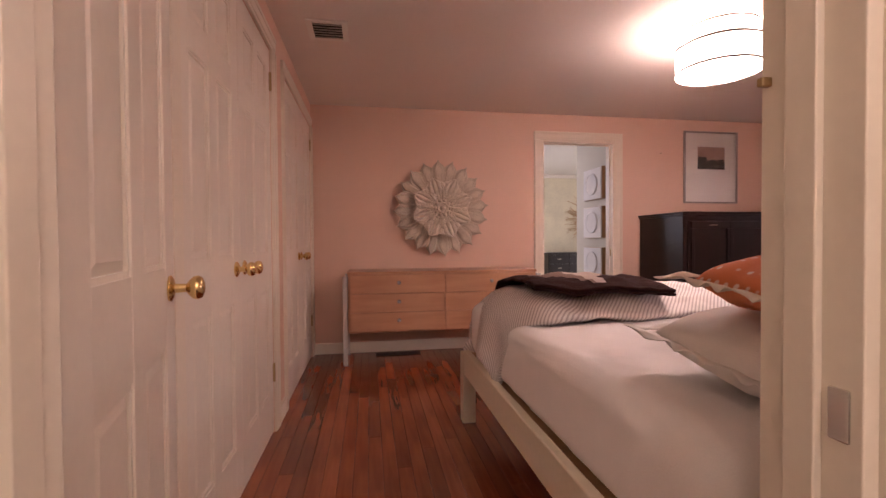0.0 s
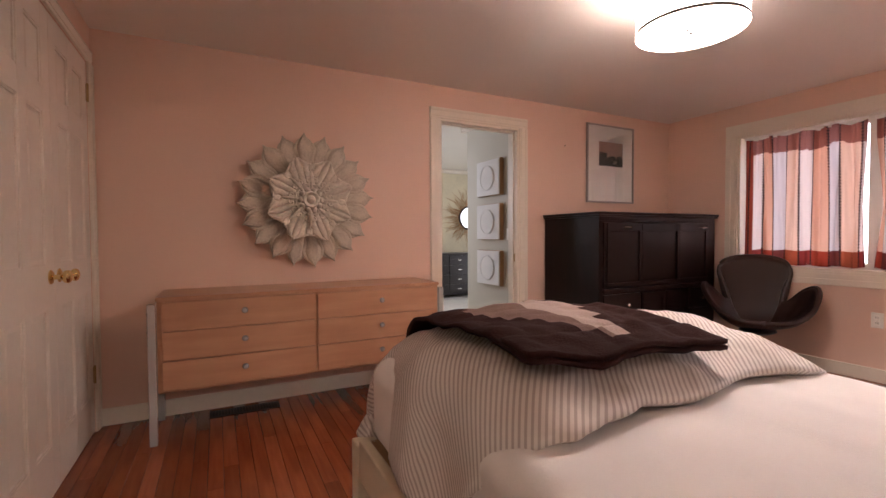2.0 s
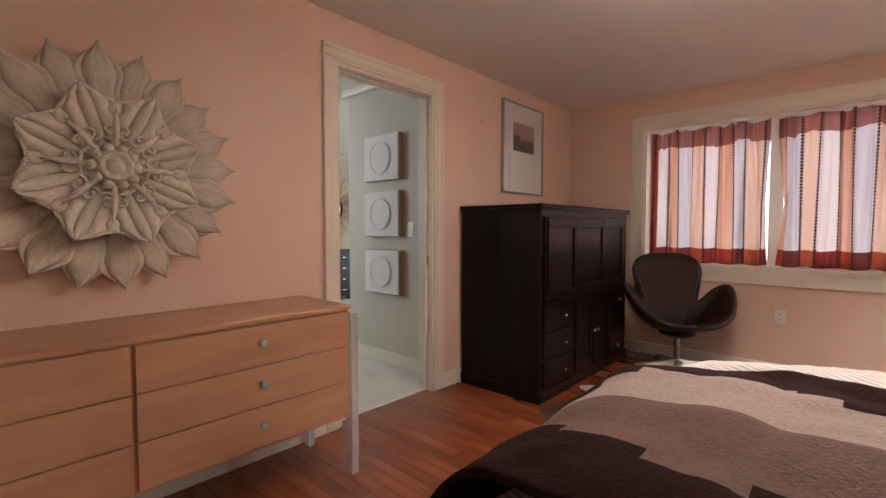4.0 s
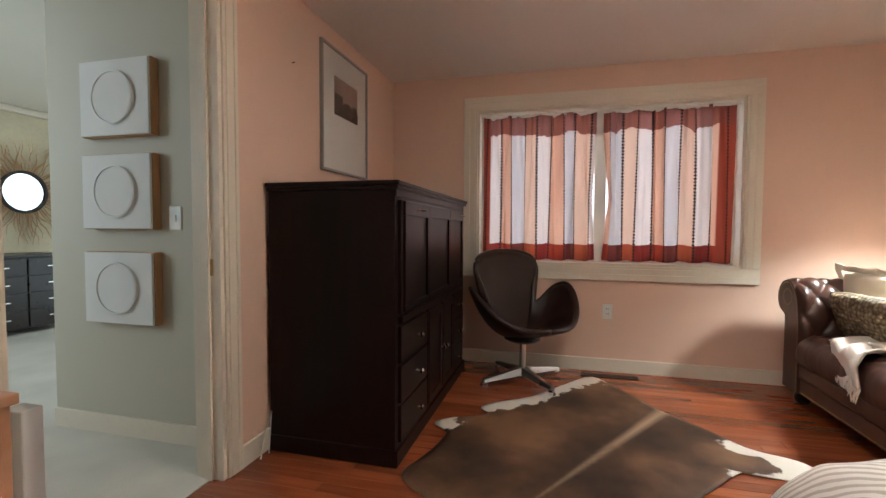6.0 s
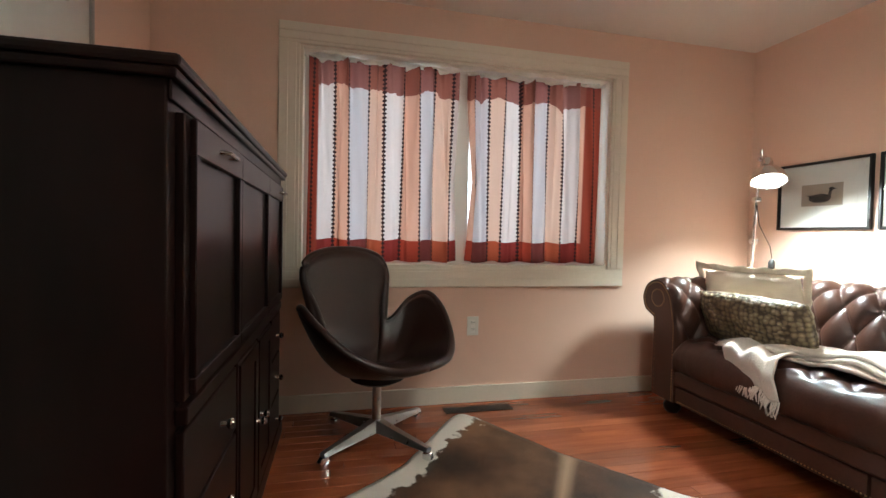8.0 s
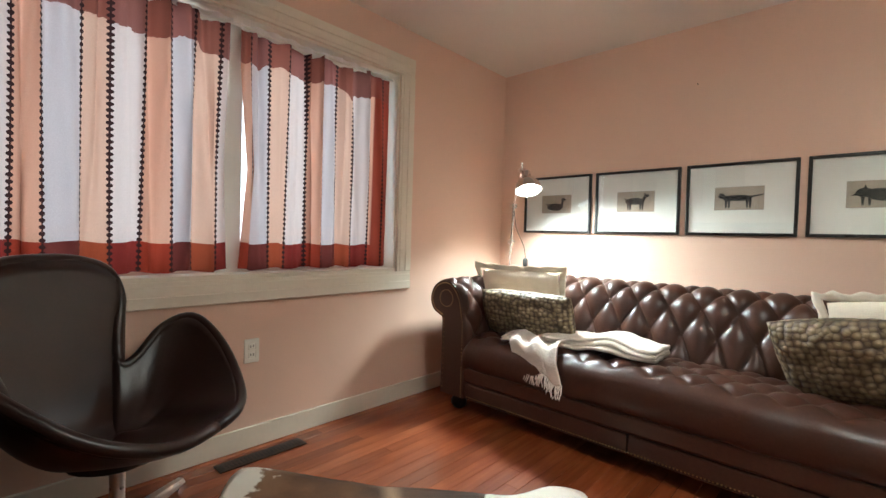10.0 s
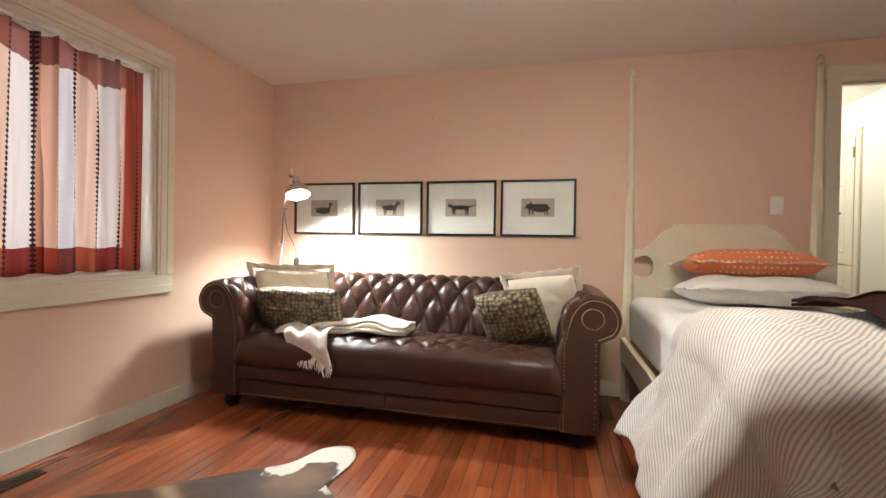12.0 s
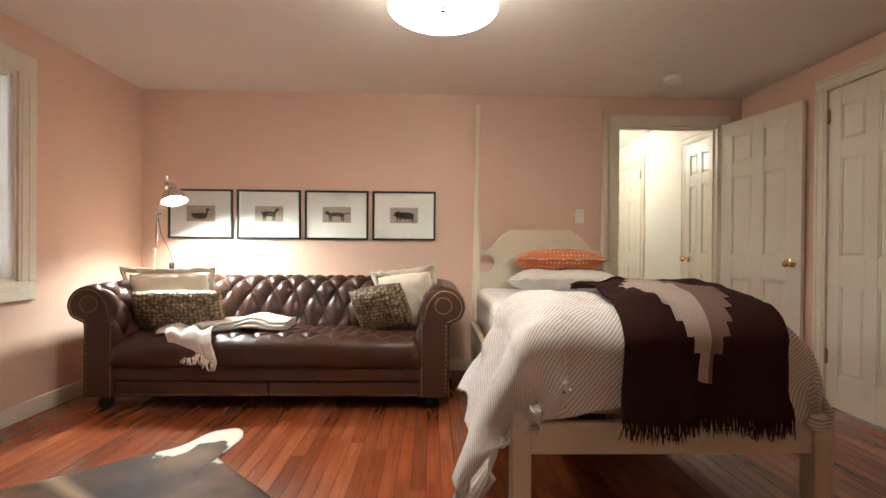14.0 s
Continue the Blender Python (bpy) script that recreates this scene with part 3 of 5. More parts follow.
def curtain(ya, yb, seed, label, flip):
    ob = thing("curtain", label, "curtain", "window curtains")
    r = random.Random(seed)
    folds = [(r.uniform(0.02, 0.98), r.uniform(0.012, 0.03), r.choice((-1, 1)) * r.uniform(0.02, 0.042), r.uniform(-0.06, 0.06)) for _ in range(22)]
    cloth_w = (yb - ya) * 1.12
    bot, topz = z0 + 0.035, z1 - 0.045

    def place(u, v):
        x = XW + 0.055
        for c, w, d, lean in folds:
            cc = c + lean * (1 - v)
            x += d * math.exp(-((u - cc) / w) ** 2) * (0.55 + 0.45 * v)
        x += 0.006 * math.sin(u * 47 + seed) * (0.5 + 0.5 * v)
        sag = 0.010 * math.sin(u * 8 * math.pi + seed) if v > 0.97 else 0
        y = ya + (yb - ya) * u
        y += 0.010 * math.sin(u * 33 + seed + 1.3 * v) + 0.006 * math.sin(u * 71 + 2 * seed - 2 * v)
        x = max(XW + 0.012, min(XW + 0.098, x))
        gap = 0.045 * max(0, 1 - abs(v - 0.42) * 2.2)
        y += gap * max(0, (u - 0.9) / 0.1) * -1 if not flip else gap * max(0, (0.1 - u) / 0.1) * 0.4
        return (x, y, bot + (topz - bot) * v + sag + 0.006 * math.sin(u * 30 + seed) * (1 - v))
    bm = sheet(bmesh.new(), 150, 26, place, lambda u, v: (u * cloth_w + seed * 0.13, v * (topz - bot)))
    me_ob = part("cloth", bm, CURTAIN, ob, smooth=70)
    at = me_ob.data.attributes.new("margin", "FLOAT", "POINT")
    for v, d in zip(me_ob.data.vertices, at.data):
        u = (v.co.y - ya) / (yb - ya)
        d.value = 1.0 if (u < 0.11 and not flip) is True and ya < ym - 0.5 else (1.0 if flip and u > 0.93 else 0.0)
    bm = bmesh.new()
    sheet(bm, 60, 2, lambda u, v: (XW + 0.05 + 0.008 * math.sin(u * 60), ya + (yb - ya) * u, topz - 0.002 + 0.028 * v + 0.008 * math.sin(u * 14 + seed)))
    part("heading_tape", bm, SHEET, ob, "white gathered heading tape", 70)
    return ob


curtain(y0 + 0.055, ym - 0.005, 3, "rust and cream striped curtain with dotted seams, drawn", False)
curtain(ym + 0.03, y1 - 0.03, 8, "cream and grey striped curtain with rust hem, drawn", True)
rod = thing("curtain_rod", "thin white curtain rod inside the window", "curtain rod")
part("rod", tube(bmesh.new(), [(XW + 0.055, y0 + 0.016, z1 - 0.035), (XW + 0.055, y1 - 0.016, z1 - 0.035)], 0.006), PLASTIC, rod)


# ---- bed ----
bed = thing("bed", "ivory painted pencil-post bed with scrolled headboard", "bed")
BX0, BX1, BY0, BY1 = 0.70, 1.955, 0.60, 2.56
for x in (0.845, 1.90):
    bm = lathe(bmesh.new(), [(0.040, 0), (0.042, 0.2), (0.042, 0.55), (0.034, 0.62), (0.032, 0.75), (0.024, 1.5), (0.017, 2.10), (0.022, 2.11), (0.022, 2.13), (0.012, 2.14), (0.020, 2.16), (0.018, 2.18), (0.004, 2.195)], Matrix.Translation((x, BY0, 0)) @ pose(0, 0, 0, 0, 0, 22.5), 8)
    part("post", bm, BEDP, bed, "tall tapered octagonal post")
for x in (BX0, BX1 - 0.075):
    part("leg", boxes((x, BY1 - 0.08, 0, x + 0.075, BY1 - 0.005, 0.40), bevel=0.006), BEDP, bed)
for x in (BX0 + 0.004, BX1 - 0.04):
    part("side_rail", boxes((x, BY0 + 0.03, 0.285, x + 0.036, BY1 - 0.08, 0.42), bevel=0.006), BEDP, bed)
part("foot_rail", boxes((BX0 + 0.075, BY1 - 0.055, 0.225, BX1 - 0.075, BY1 - 0.02, 0.35), bevel=0.006), BEDP, bed)
part("slat_base", boxes((BX0 + 0.04, BY0 + 0.03, 0.37, BX1 - 0.04, BY1 - 0.06, 0.40)), PALEWOOD, bed)
cx, half = 1.3725, 0.515
prof = []
for k in range(61):
    u = -1 + k / 30
    a = abs(u)
    z = 1.168 if a < 0.50 else (1.168 - 0.03 * (a - 0.50) / 0.04 if a < 0.54 else 1.138 - 0.135 * (0.5 - 0.5 * math.cos(math.pi * min(1, (a - 0.54) / 0.34))))
    prof.append((u * half, z))
low = []
for k in range(21):
    u = 1 - k / 10
    low.append((u * half, 0.60))
bm = bmesh.new()
outline(bm, [(cx + x, -z) for x, z in prof] + [(cx + x, -z) for x, z in low], BY0 - 0.014, BY0 + 0.014, pose(0, 0, 0, -90) @ Matrix.Diagonal((1, 1, 1, 1)))
hb = part("headboard", bm, BEDP, bed, "scroll-topped headboard with round side cut-outs")
cut = hb.modifiers.new("side_holes", "BOOLEAN")
bm = bmesh.new()
for s in (-1, 1):
    lathe(bm, [(0.068, -0.1), (0.068, 0.1)], Matrix.Translation((cx + s * 0.445, BY0, 0.89)) @ Matrix.Diagonal((1, 1, 1.05, 1)) @ pose(0, 0, 0, 90), 24)
cutter = part("hole", bm, BEDP, bed)
cutter.hide_render, cutter.hide_viewport = True, True
cut.operation, cut.object, cut.solver = "DIFFERENCE", cutter, "EXACT"


def fbm(x, y, z=0.0, s=1.0, o=3):
    return noise.fractal(Vector((x * s, y * s, z)), 1.0, 2.0, o)


def soft_box(bm, x0, y0, z0, x1, y1, z1, r, wrinkle=0.0, n=44, top_only=True):
    """A padded block with rounded edges and a wrinkled top."""
    def side(t, a, b):
        return a + (b - a) * t
    cx_, cy_, cz_ = (x0 + x1) / 2, (y0 + y1) / 2, (z0 + z1) / 2
    res = bmesh.ops.create_grid(bm, x_segments=2, y_segments=2, size=1)
    bmesh.ops.delete(bm, geom=res["verts"], context="VERTS")
    cube = bmesh.new()
    bmesh.ops.create_cube(cube, size=2)
    bmesh.ops.subdivide_edges(cube, edges=cube.edges, cuts=n, use_grid_fill=True)
    new_v = {}
    hx, hy, hz = (x1 - x0) / 2, (y1 - y0) / 2, (z1 - z0) / 2
    for v in cube.verts:
        p = Vector((v.co.x * hx, v.co.y * hy, v.co.z * hz))
        q = Vector((max(-hx + r, min(hx - r, p.x)), max(-hy + r, min(hy - r, p.y)), max(-hz + r, min(hz - r, p.z))))
        d = p - q
        p = q + (d.normalized() * r if d.length > 1e-6 else d)
        if wrinkle and (v.co.z > -0.9 or not top_only):
            p += Vector((0, 0, 1)) * wrinkle * fbm(p.x, p.y, p.z, 5) + d * wrinkle * 6 * fbm(p.x, p.y, p.z + 3, 9)
        new_v[v] = bm.verts.new(p + Vector((cx_, cy_, cz_)))
    for f in cube.faces:
        bm.faces.new([new_v[v] for v in f.verts])
    cube.free()
    return bm


piece("mattress", soft_box(bmesh.new(), 0.745, 0.64, 0.40, 1.91, 2.50, 0.695, 0.07, 0.008), SHEET, "mattress in a rumpled white fitted sheet", "mattress", smooth=60)


def pillow(name, label, m, w, h, d, material, ruffle=0.0, ruffle_mat=None, seed=0, tex=0.0, edge="ruffle"):
    ob = thing(name, label, "pillow", at=m)

    def top(s):
        def f(u, v):
            x, y = 2 * u - 1, 2 * v - 1
            k = max(0, (1 - abs(x) ** 3.2)) ** 0.55 * max(0, (1 - abs(y) ** 3.2)) ** 0.55
            pin = 1 - 0.07 * (abs(x * y) ** 2) - 0.035 * (1 - abs(y) ** 2) * abs(x) ** 6 - 0.035 * (1 - abs(x) ** 2) * abs(y) ** 6
            z = s * d / 2 * k * (1 + 0.25 * fbm(x, y, seed, 1.7)) + tex * k * fbm(x, y, seed + 9 * s, 9)
            return (x * w / 2 * pin, y * h / 2 * pin, z)
        return f
    bm = bmesh.new()
    sheet(bm, 32, 28, top(1))
    sheet(bm, 32, 28, top(-1))
    bmesh.ops.remove_doubles(bm, verts=bm.verts, dist=0.0008)
    part("cushion", bm, material, ob, smooth=80)
    if ruffle:
        bm = bmesh.new()
        n = 420

        def rim(u, v):
            a = 4 * u
            k, t = int(a) % 4, a - int(a)
            c = ((-1, -1), (1, -1), (1, 1), (-1, 1), (-1, -1))
            x = c[k][0] + (c[k + 1][0] - c[k][0]) * t
            y = c[k][1] + (c[k + 1][1] - c[k][1]) * t
            pin = 0.985 - 0.05 * (1 - min(abs(x), abs(y)) ** 2)
            o = ruffle * v * (0.92 + 0.10 * math.sin(u * 2 * math.pi * 19 + seed) + 0.07 * math.sin(u * 2 * math.pi * 23))
            nx = x if abs(x) >= abs(y) else x * 0.6
            ny = y if abs(y) >= abs(x) else y * 0.6
            return (x * w / 2 * pin + nx * o, y * h / 2 * pin + ny * o, v * ruffle * 0.16 * math.sin(u * 2 * math.pi * 21 + seed + math.sin(u * 60)))
        sheet(bm, n, 3, rim)
        thicken(part(edge, bm, ruffle_mat or material, ob, smooth=80), 0.002, 0)
    return ob


def dotted_coral():
    m, t, b, link = nodes("coral_cotton_with_white_dots")
    vo = t.nodes.new("ShaderNodeTexVoronoi")
    vo.inputs["Scale"].default_value, vo.inputs["Randomness"].default_value = 34, 0.15
    co = t.nodes.new("ShaderNodeTexCoord")
    link.new(co.outputs["Object"], vo.inputs["Vector"])
    link.new(ramp(t, vo.outputs["Distance"], [(0.20, (0.80, 0.62, 0.50)), (0.30, (0.70, 0.21, 0.085))]), b.inputs["Base Color"])
    b.inputs["Roughness"].default_value = 0.9
    bump(t, b, noise_of(t, 200), 0.3, 0.002)
    return m


pillow("pillow", "white pillow with frilled edge on the bed", pose(1.29, 0.89, 0.775, 6, 0, 2), 0.78, 0.46, 0.17, PILLOWW, 0.036, seed=2)
pillow("pillow", "coral dotted pillow with pale frilled edge", pose(1.30, 0.84, 0.925, 5, 0, -2), 0.68, 0.38, 0.16, dotted_coral(), 0.05, CREAMC, seed=5)


def ticking():
    m, t, b, link = nodes("ticking_striped_cotton")
    co = t.nodes.new("ShaderNodeTexCoord")
    w = t.nodes.new("ShaderNodeTexWave")
    w.wave_type, w.bands_direction = "BANDS", "X"
    w.inputs["Scale"].default_value = 0.314159 / 0.0135
    link.new(co.outputs["UV"], w.inputs["Vector"])
    col = ramp(t, w.outputs["Color"], [(0.30, (0.47, 0.40, 0.37)), (0.50, (0.78, 0.72, 0.68))])
    col = mixed(t, 0.15, col, ramp(t, noise_of(t, 5), [(0.3, (0.5, 0.43, 0.40)), (0.7, (0.85, 0.8, 0.75))]))
    link.new(col, b.inputs["Base Color"])
    b.inputs["Roughness"].default_value = 0.9
    bump(t, b, noise_of(t, 160), 0.3, 0.002)
    return m


def hang(s, flat, r, flare):
    """Along a cloth: how far out and how far down it lies, s from the middle, over a flat half-width and a rounded edge."""
    a = abs(s)
    if a < flat:
        return s, 0.0
    q = a - flat
    if q < r * math.pi / 2:
        return math.copysign(flat + r * math.sin(q / r), s), r * (1 - math.cos(q / r))
    d = q - r * math.pi / 2
    return math.copysign(flat + r + flare * d, s), r + d * math.sqrt(1 - flare * flare)


def duvet_place(sx, sy, lift=0.0, edge=1.0):
    """sx: from the bed's middle to the sofa side; sy: from the middle of the cover to the foot; edge: 0 at the hem, 1 inside."""
    x, dx = hang(sx, 0.43, 0.17, 0.40 if sx > 0 else 0.12)
    y, dy = hang(sy, 0.40, 0.15, 0.06) if sy > 0 else (sy, 0.0)
    y += 2.0
    if sx < 0:
        x *= 1 - 0.08 * max(0, min(1, (y - 2.2) / 0.25))
    down = math.hypot(dx, dy) if dx and dy else dx + dy
    top = 1 - min(1, down * 3.5)
    loft = 0.022 + 0.074 * math.sin(max(0, min(1, (y - 1.62) / 1.02)) * math.pi) + 0.03 * fbm(sx, sy, 1.0, 1.9)
    z = 0.715 + lift + loft * math.sqrt(max(0, edge)) - down * (1 - 0.04 * top)
    wave = min(1, down * 3.5)
    fold = fbm(sx * 0.8 + 3, sy * 1.3, 2.0, 2.4, 2)
    if dx:
        x += math.copysign(1, sx) * wave * ((0.065 if sx > 0 else 0.03) * fold + 0.018 * math.sin(sy * 15 + 2.2 * fold))
        y += wave * 0.03 * fbm(sx, sy, 8.0, 3.0, 2)
    if dy:
        y += wave * 0.030 * (fbm(sx * 1.4, sy, 6.0, 2.6, 2) + 0.4 * math.sin(sx * 13))
    z += 0.010 * fbm(sx, sy, 5.0, 6.0) + 0.009 * abs(fbm(sx + 7, sy, 3.0, 9.0, 2))
    pinch = math.exp(-((sx + 0.28) / 0.07) ** 2) * max(0, 1 - (sy + 0.30) / 0.22)
    z -= 0.035 * pinch * edge
    y -= 0.02 * pinch
    return Vector((1.33 + x, y, max(0.02, z)))


def duvet_cloth(u, v):
    sx = -0.86 + u * (1.93 + 0.22 * v)
    hem = -0.30 - 0.02 * math.sin(u * 9) + 0.20 * max(0, 0.22 - u) / 0.22 + 0.02 * math.sin(u * 25) * (1 - v)
    foot = 0.86 + 0.05 * math.sin(u * 11) - 0.10 * max(0, 0.2 - u) / 0.2 + 0.12 * max(0, u - 0.8) / 0.2
    return sx, hem + (foot - hem) * v


bm = bmesh.new()
sheet(bm, 170, 130, lambda u, v: duvet_place(*duvet_cloth(u, v), edge=min(1, v * 9)),
      lambda u, v: ((duvet_cloth(u, v)[0] * 0.74 - duvet_cloth(u, v)[1] * 0.67), duvet_cloth(u, v)[1]))
duvet = piece("duvet", bm, ticking(), "puffy grey and white ticking-striped duvet over bed foot", "duvet", smooth=80)
thicken(duvet, 0.032)


def kilim():
    """Dark brown throw with stepped pale and taupe diamonds."""
    m, t, b, link = nodes("stepped_pattern_wool")
    co = t.nodes.new("ShaderNodeTexCoord")
    sep = t.nodes.new("ShaderNodeSeparateXYZ")
    link.new(co.outputs["UV"], sep.inputs[0])

    def maths(op, a, b=0.0):
        n = t.nodes.new("ShaderNodeMath")
        n.operation = op
        for k, v in enumerate((a, b)):
            if isinstance(v, (int, float)):
                n.inputs[k].default_value = v
            else:
                link.new(v, n.inputs[k])
        return n.outputs[0]
    u, v = sep.outputs["X"], sep.outputs["Y"]
    vs = maths("MULTIPLY", maths("FLOOR", maths("DIVIDE", v, 0.056)), 0.056)
    width = maths("MULTIPLY", maths("SUBTRACT", 0.53, maths("ABSOLUTE", maths("SUBTRACT", vs, 0.50))), 0.47)
    width = maths("MULTIPLY", maths("FLOOR", maths("DIVIDE", width, 0.032)), 0.032)
    off = maths("SUBTRACT", u, 0.345)
    inside = maths("LESS_THAN", maths("ABSOLUTE", off), width)
    right = maths("GREATER_THAN", off, 0.015)
    col = mixed(t, inside, (0.036, 0.014, 0.012), mixed(t, right, (0.50, 0.40, 0.35), (0.23, 0.15, 0.125)))
    col = mixed(t, 0.45, col, ramp(t, noise_of(t, 150, 2), [(0.3, (0.62, 0.58, 0.58)), (0.7, (1.0, 1.0, 1.0))]), "MULTIPLY")
    b.inputs["Specular IOR Level"].default_value = 0.1
    link.new(col, b.inputs["Base Color"])
    b.inputs["Roughness"].default_value = 0.95
    bump(t, b, noise_of(t, 170, 2), 0.8, 0.004)
    return m


KILIM = kilim()
throw = thing("throw_blanket", "dark brown wool throw with stepped pale diamond, fringed", "throw blanket")


def throw_at(u, v):
    """u from the sofa side across, v from the folded edge to the fringe."""
    sx = (0.155 + 0.08 * v) - u * (0.62 + 0.05 * v)
    return duvet_place(sx, -0.25 + 1.14 * v + 0.03 * u * (1 - v), 0.037 + 0.004 * math.sin(u * 20 + v * 7)) + Vector((0, 0.045 * min(1, max(0, v - 0.5) * 4), 0))


bm = bmesh.new()
sheet(bm, 60, 100, throw_at, lambda u, v: (u * 0.69, v * 1.14))
thicken(part("weave", bm, KILIM, throw, smooth=80), 0.011, 1)
bm = bmesh.new()
sheet(bm, 60, 12, lambda u, v: throw_at(u, 0.004 + 0.10 * v) + Vector((0, -0.004, 0.015 - 0.004 * v)), lambda u, v: (u * 0.69, v * 0.11))
thicken(part("folded_edge", bm, KILIM, throw, smooth=80), 0.012, 1)
bm = bmesh.new()
rnd = random.Random(8)
for k in range(130):
    p = throw_at((k + 0.5) / 130, 0.99) + Vector((0, 0.008, 0))
    tube(bm, [p, p + Vector((rnd.uniform(-0.006, 0.006), 0.004, -0.03)), p + Vector((rnd.uniform(-0.014, 0.014), rnd.uniform(0, 0.012), -0.055 - rnd.uniform(0, 0.03)))], [0.003, 0.0034, 0.0015], 5)
tagged(part("fringe", bm, KILIM, throw, "dark brown twisted fringe"), kind="stuff")


# ---- chesterfield sofa ----
def tufts(a, b, sharp=0.38):
    """Padding height of deep diamond buttoning at a, b, counted in diamonds."""
    p, q = a + b, a - b
    return (abs(math.sin(math.pi * p)) * abs(math.sin(math.pi * q))) ** sharp


def path_at(pts, t):
    """A point along a smooth line through pts, by length, and its normal (to the left of the way)."""
    n = len(pts) - 1
    k = min(int(t * n), n - 1)
    f = t * n - k
    p0, p1, p2, p3 = (Vector(pts[max(0, min(n, k + j))]) for j in (-1, 0, 1, 2))
    pos = 0.5 * (2 * p1 + (p2 - p0) * f + (2 * p0 - 5 * p1 + 4 * p2 - p3) * f * f + (3 * p1 - p0 - 3 * p2 + p3) * f ** 3)
    tan = 0.5 * ((p2 - p0) + 2 * (2 * p0 - 5 * p1 + 4 * p2 - p3) * f + 3 * (3 * p1 - p0 - 3 * p2 + p3) * f * f)
    tan = tan.normalized()
    return pos, Vector((-tan.y, tan.x))


sofa = thing("sofa", "dark brown tufted leather chesterfield sofa with rolled arms", "sofa")
sofa.matrix_world = Matrix.Diagonal((1, 1, 0.962, 1))
SX0, SX1, SM = 2.165, 4.385, 3.275
BACK = [(1.03, 0.42), (0.985, 0.56), (0.945, 0.68), (0.90, 0.765), (0.82, 0.80), (0.74, 0.775), (0.70, 0.70), (0.715, 0.62)]


def back_place(u, v):
    p, n = path_at(BACK, v)
    x = 2.24 + (4.31 - 2.24) * u
    k = max(0, min(1, (0.66 - v) / 0.05)) * max(0, min(1, v / 0.06))
    h = 0.042 * tufts((x - SM) / 0.155, v * 0.75 / 0.128 * 0.5) * k + 0.028 * (1 - k) * (1 if v > 0.5 else 0)
    return (x, p.x - n.x * h, p.y - n.y * h)


part("backrest", sheet(bmesh.new(), 300, 110, back_place), LEATHER, sofa, "deep-buttoned rolled back", 180)
part("back_panel", boxes((2.2, 0.69, 0.10, 4.35, 0.76, 0.70), bevel=0.01), LEATHER, sofa)
button = None
for j in range(1, 5):
    for i in range(-7, 8):
        a = (i + (0.5 if j % 2 else 0.0))
        v = j * 0.128 / 0.75
        x = SM + a * 0.155
        if v < 0.62 and 2.35 < x < 4.2:
            p, n = path_at(BACK, v)
            if button is None:
                button = mesh_of(lathe(bmesh.new(), [(0.011, 0), (0.010, 0.005), (0.004, 0.008)], Matrix(), 8), LEATHER, 50)
            ob = new("button", button)
            ob.parent, ob.matrix_basis = sofa, Matrix.Translation((x, p.x, p.y)) @ pose(0, 0, 0, -65)

SEAT = [(0.98, 0.43), (1.12, 0.455), (1.28, 0.462), (1.40, 0.455), (1.465, 0.42), (1.482, 0.365), (1.465, 0.30), (1.42, 0.285)]


def seat_place(u, v):
    p, n = path_at(SEAT, v)
    x = 2.33 + (4.22 - 2.33) * u
    k = max(0, min(1, (0.50 - v) / 0.06))
    end = min(1, min(u, 1 - u) * 40) ** 0.5
    h = 0.030 * (tufts((x - SM) / 0.155, p.x / 0.15) if k else 0) * k + 0.022 * (1 - k) + 0.006 * fbm(x, p.x, 1.0, 7)
    return (x, p.x + n.x * h * end, p.y + n.y * h * end - 0.05 * (1 - end))


part("seat", sheet(bmesh.new(), 220, 80, seat_place), LEATHER, sofa, "buttoned one-piece seat cushion", 180)
bm = bmesh.new()
soft_box(bm, 2.20, 0.78, 0.185, 4.35, 1.472, 0.285, 0.02, 0.0, 14)
part("seat_rail", bm, LEATHER, sofa, smooth=60)
part("apron", soft_box(bmesh.new(), 2.21, 0.78, 0.085, SM - 0.002, 1.462, 0.187, 0.012, 0.0, 10), LEATHER, sofa, smooth=60)
part("apron", soft_box(bmesh.new(), SM + 0.002, 0.78, 0.085, 4.34, 1.462, 0.187, 0.012, 0.0, 10), LEATHER, sofa, smooth=60)
ARM = [(0.175, 0.30), (0.168, 0.45), (0.160, 0.58), (0.135, 0.70), (0.075, 0.775), (0.005, 0.79), (-0.065, 0.755), (-0.100, 0.68), (-0.078, 0.605), (-0.02, 0.57), (0.0, 0.54), (0.0, 0.30), (0.0, 0.09)]
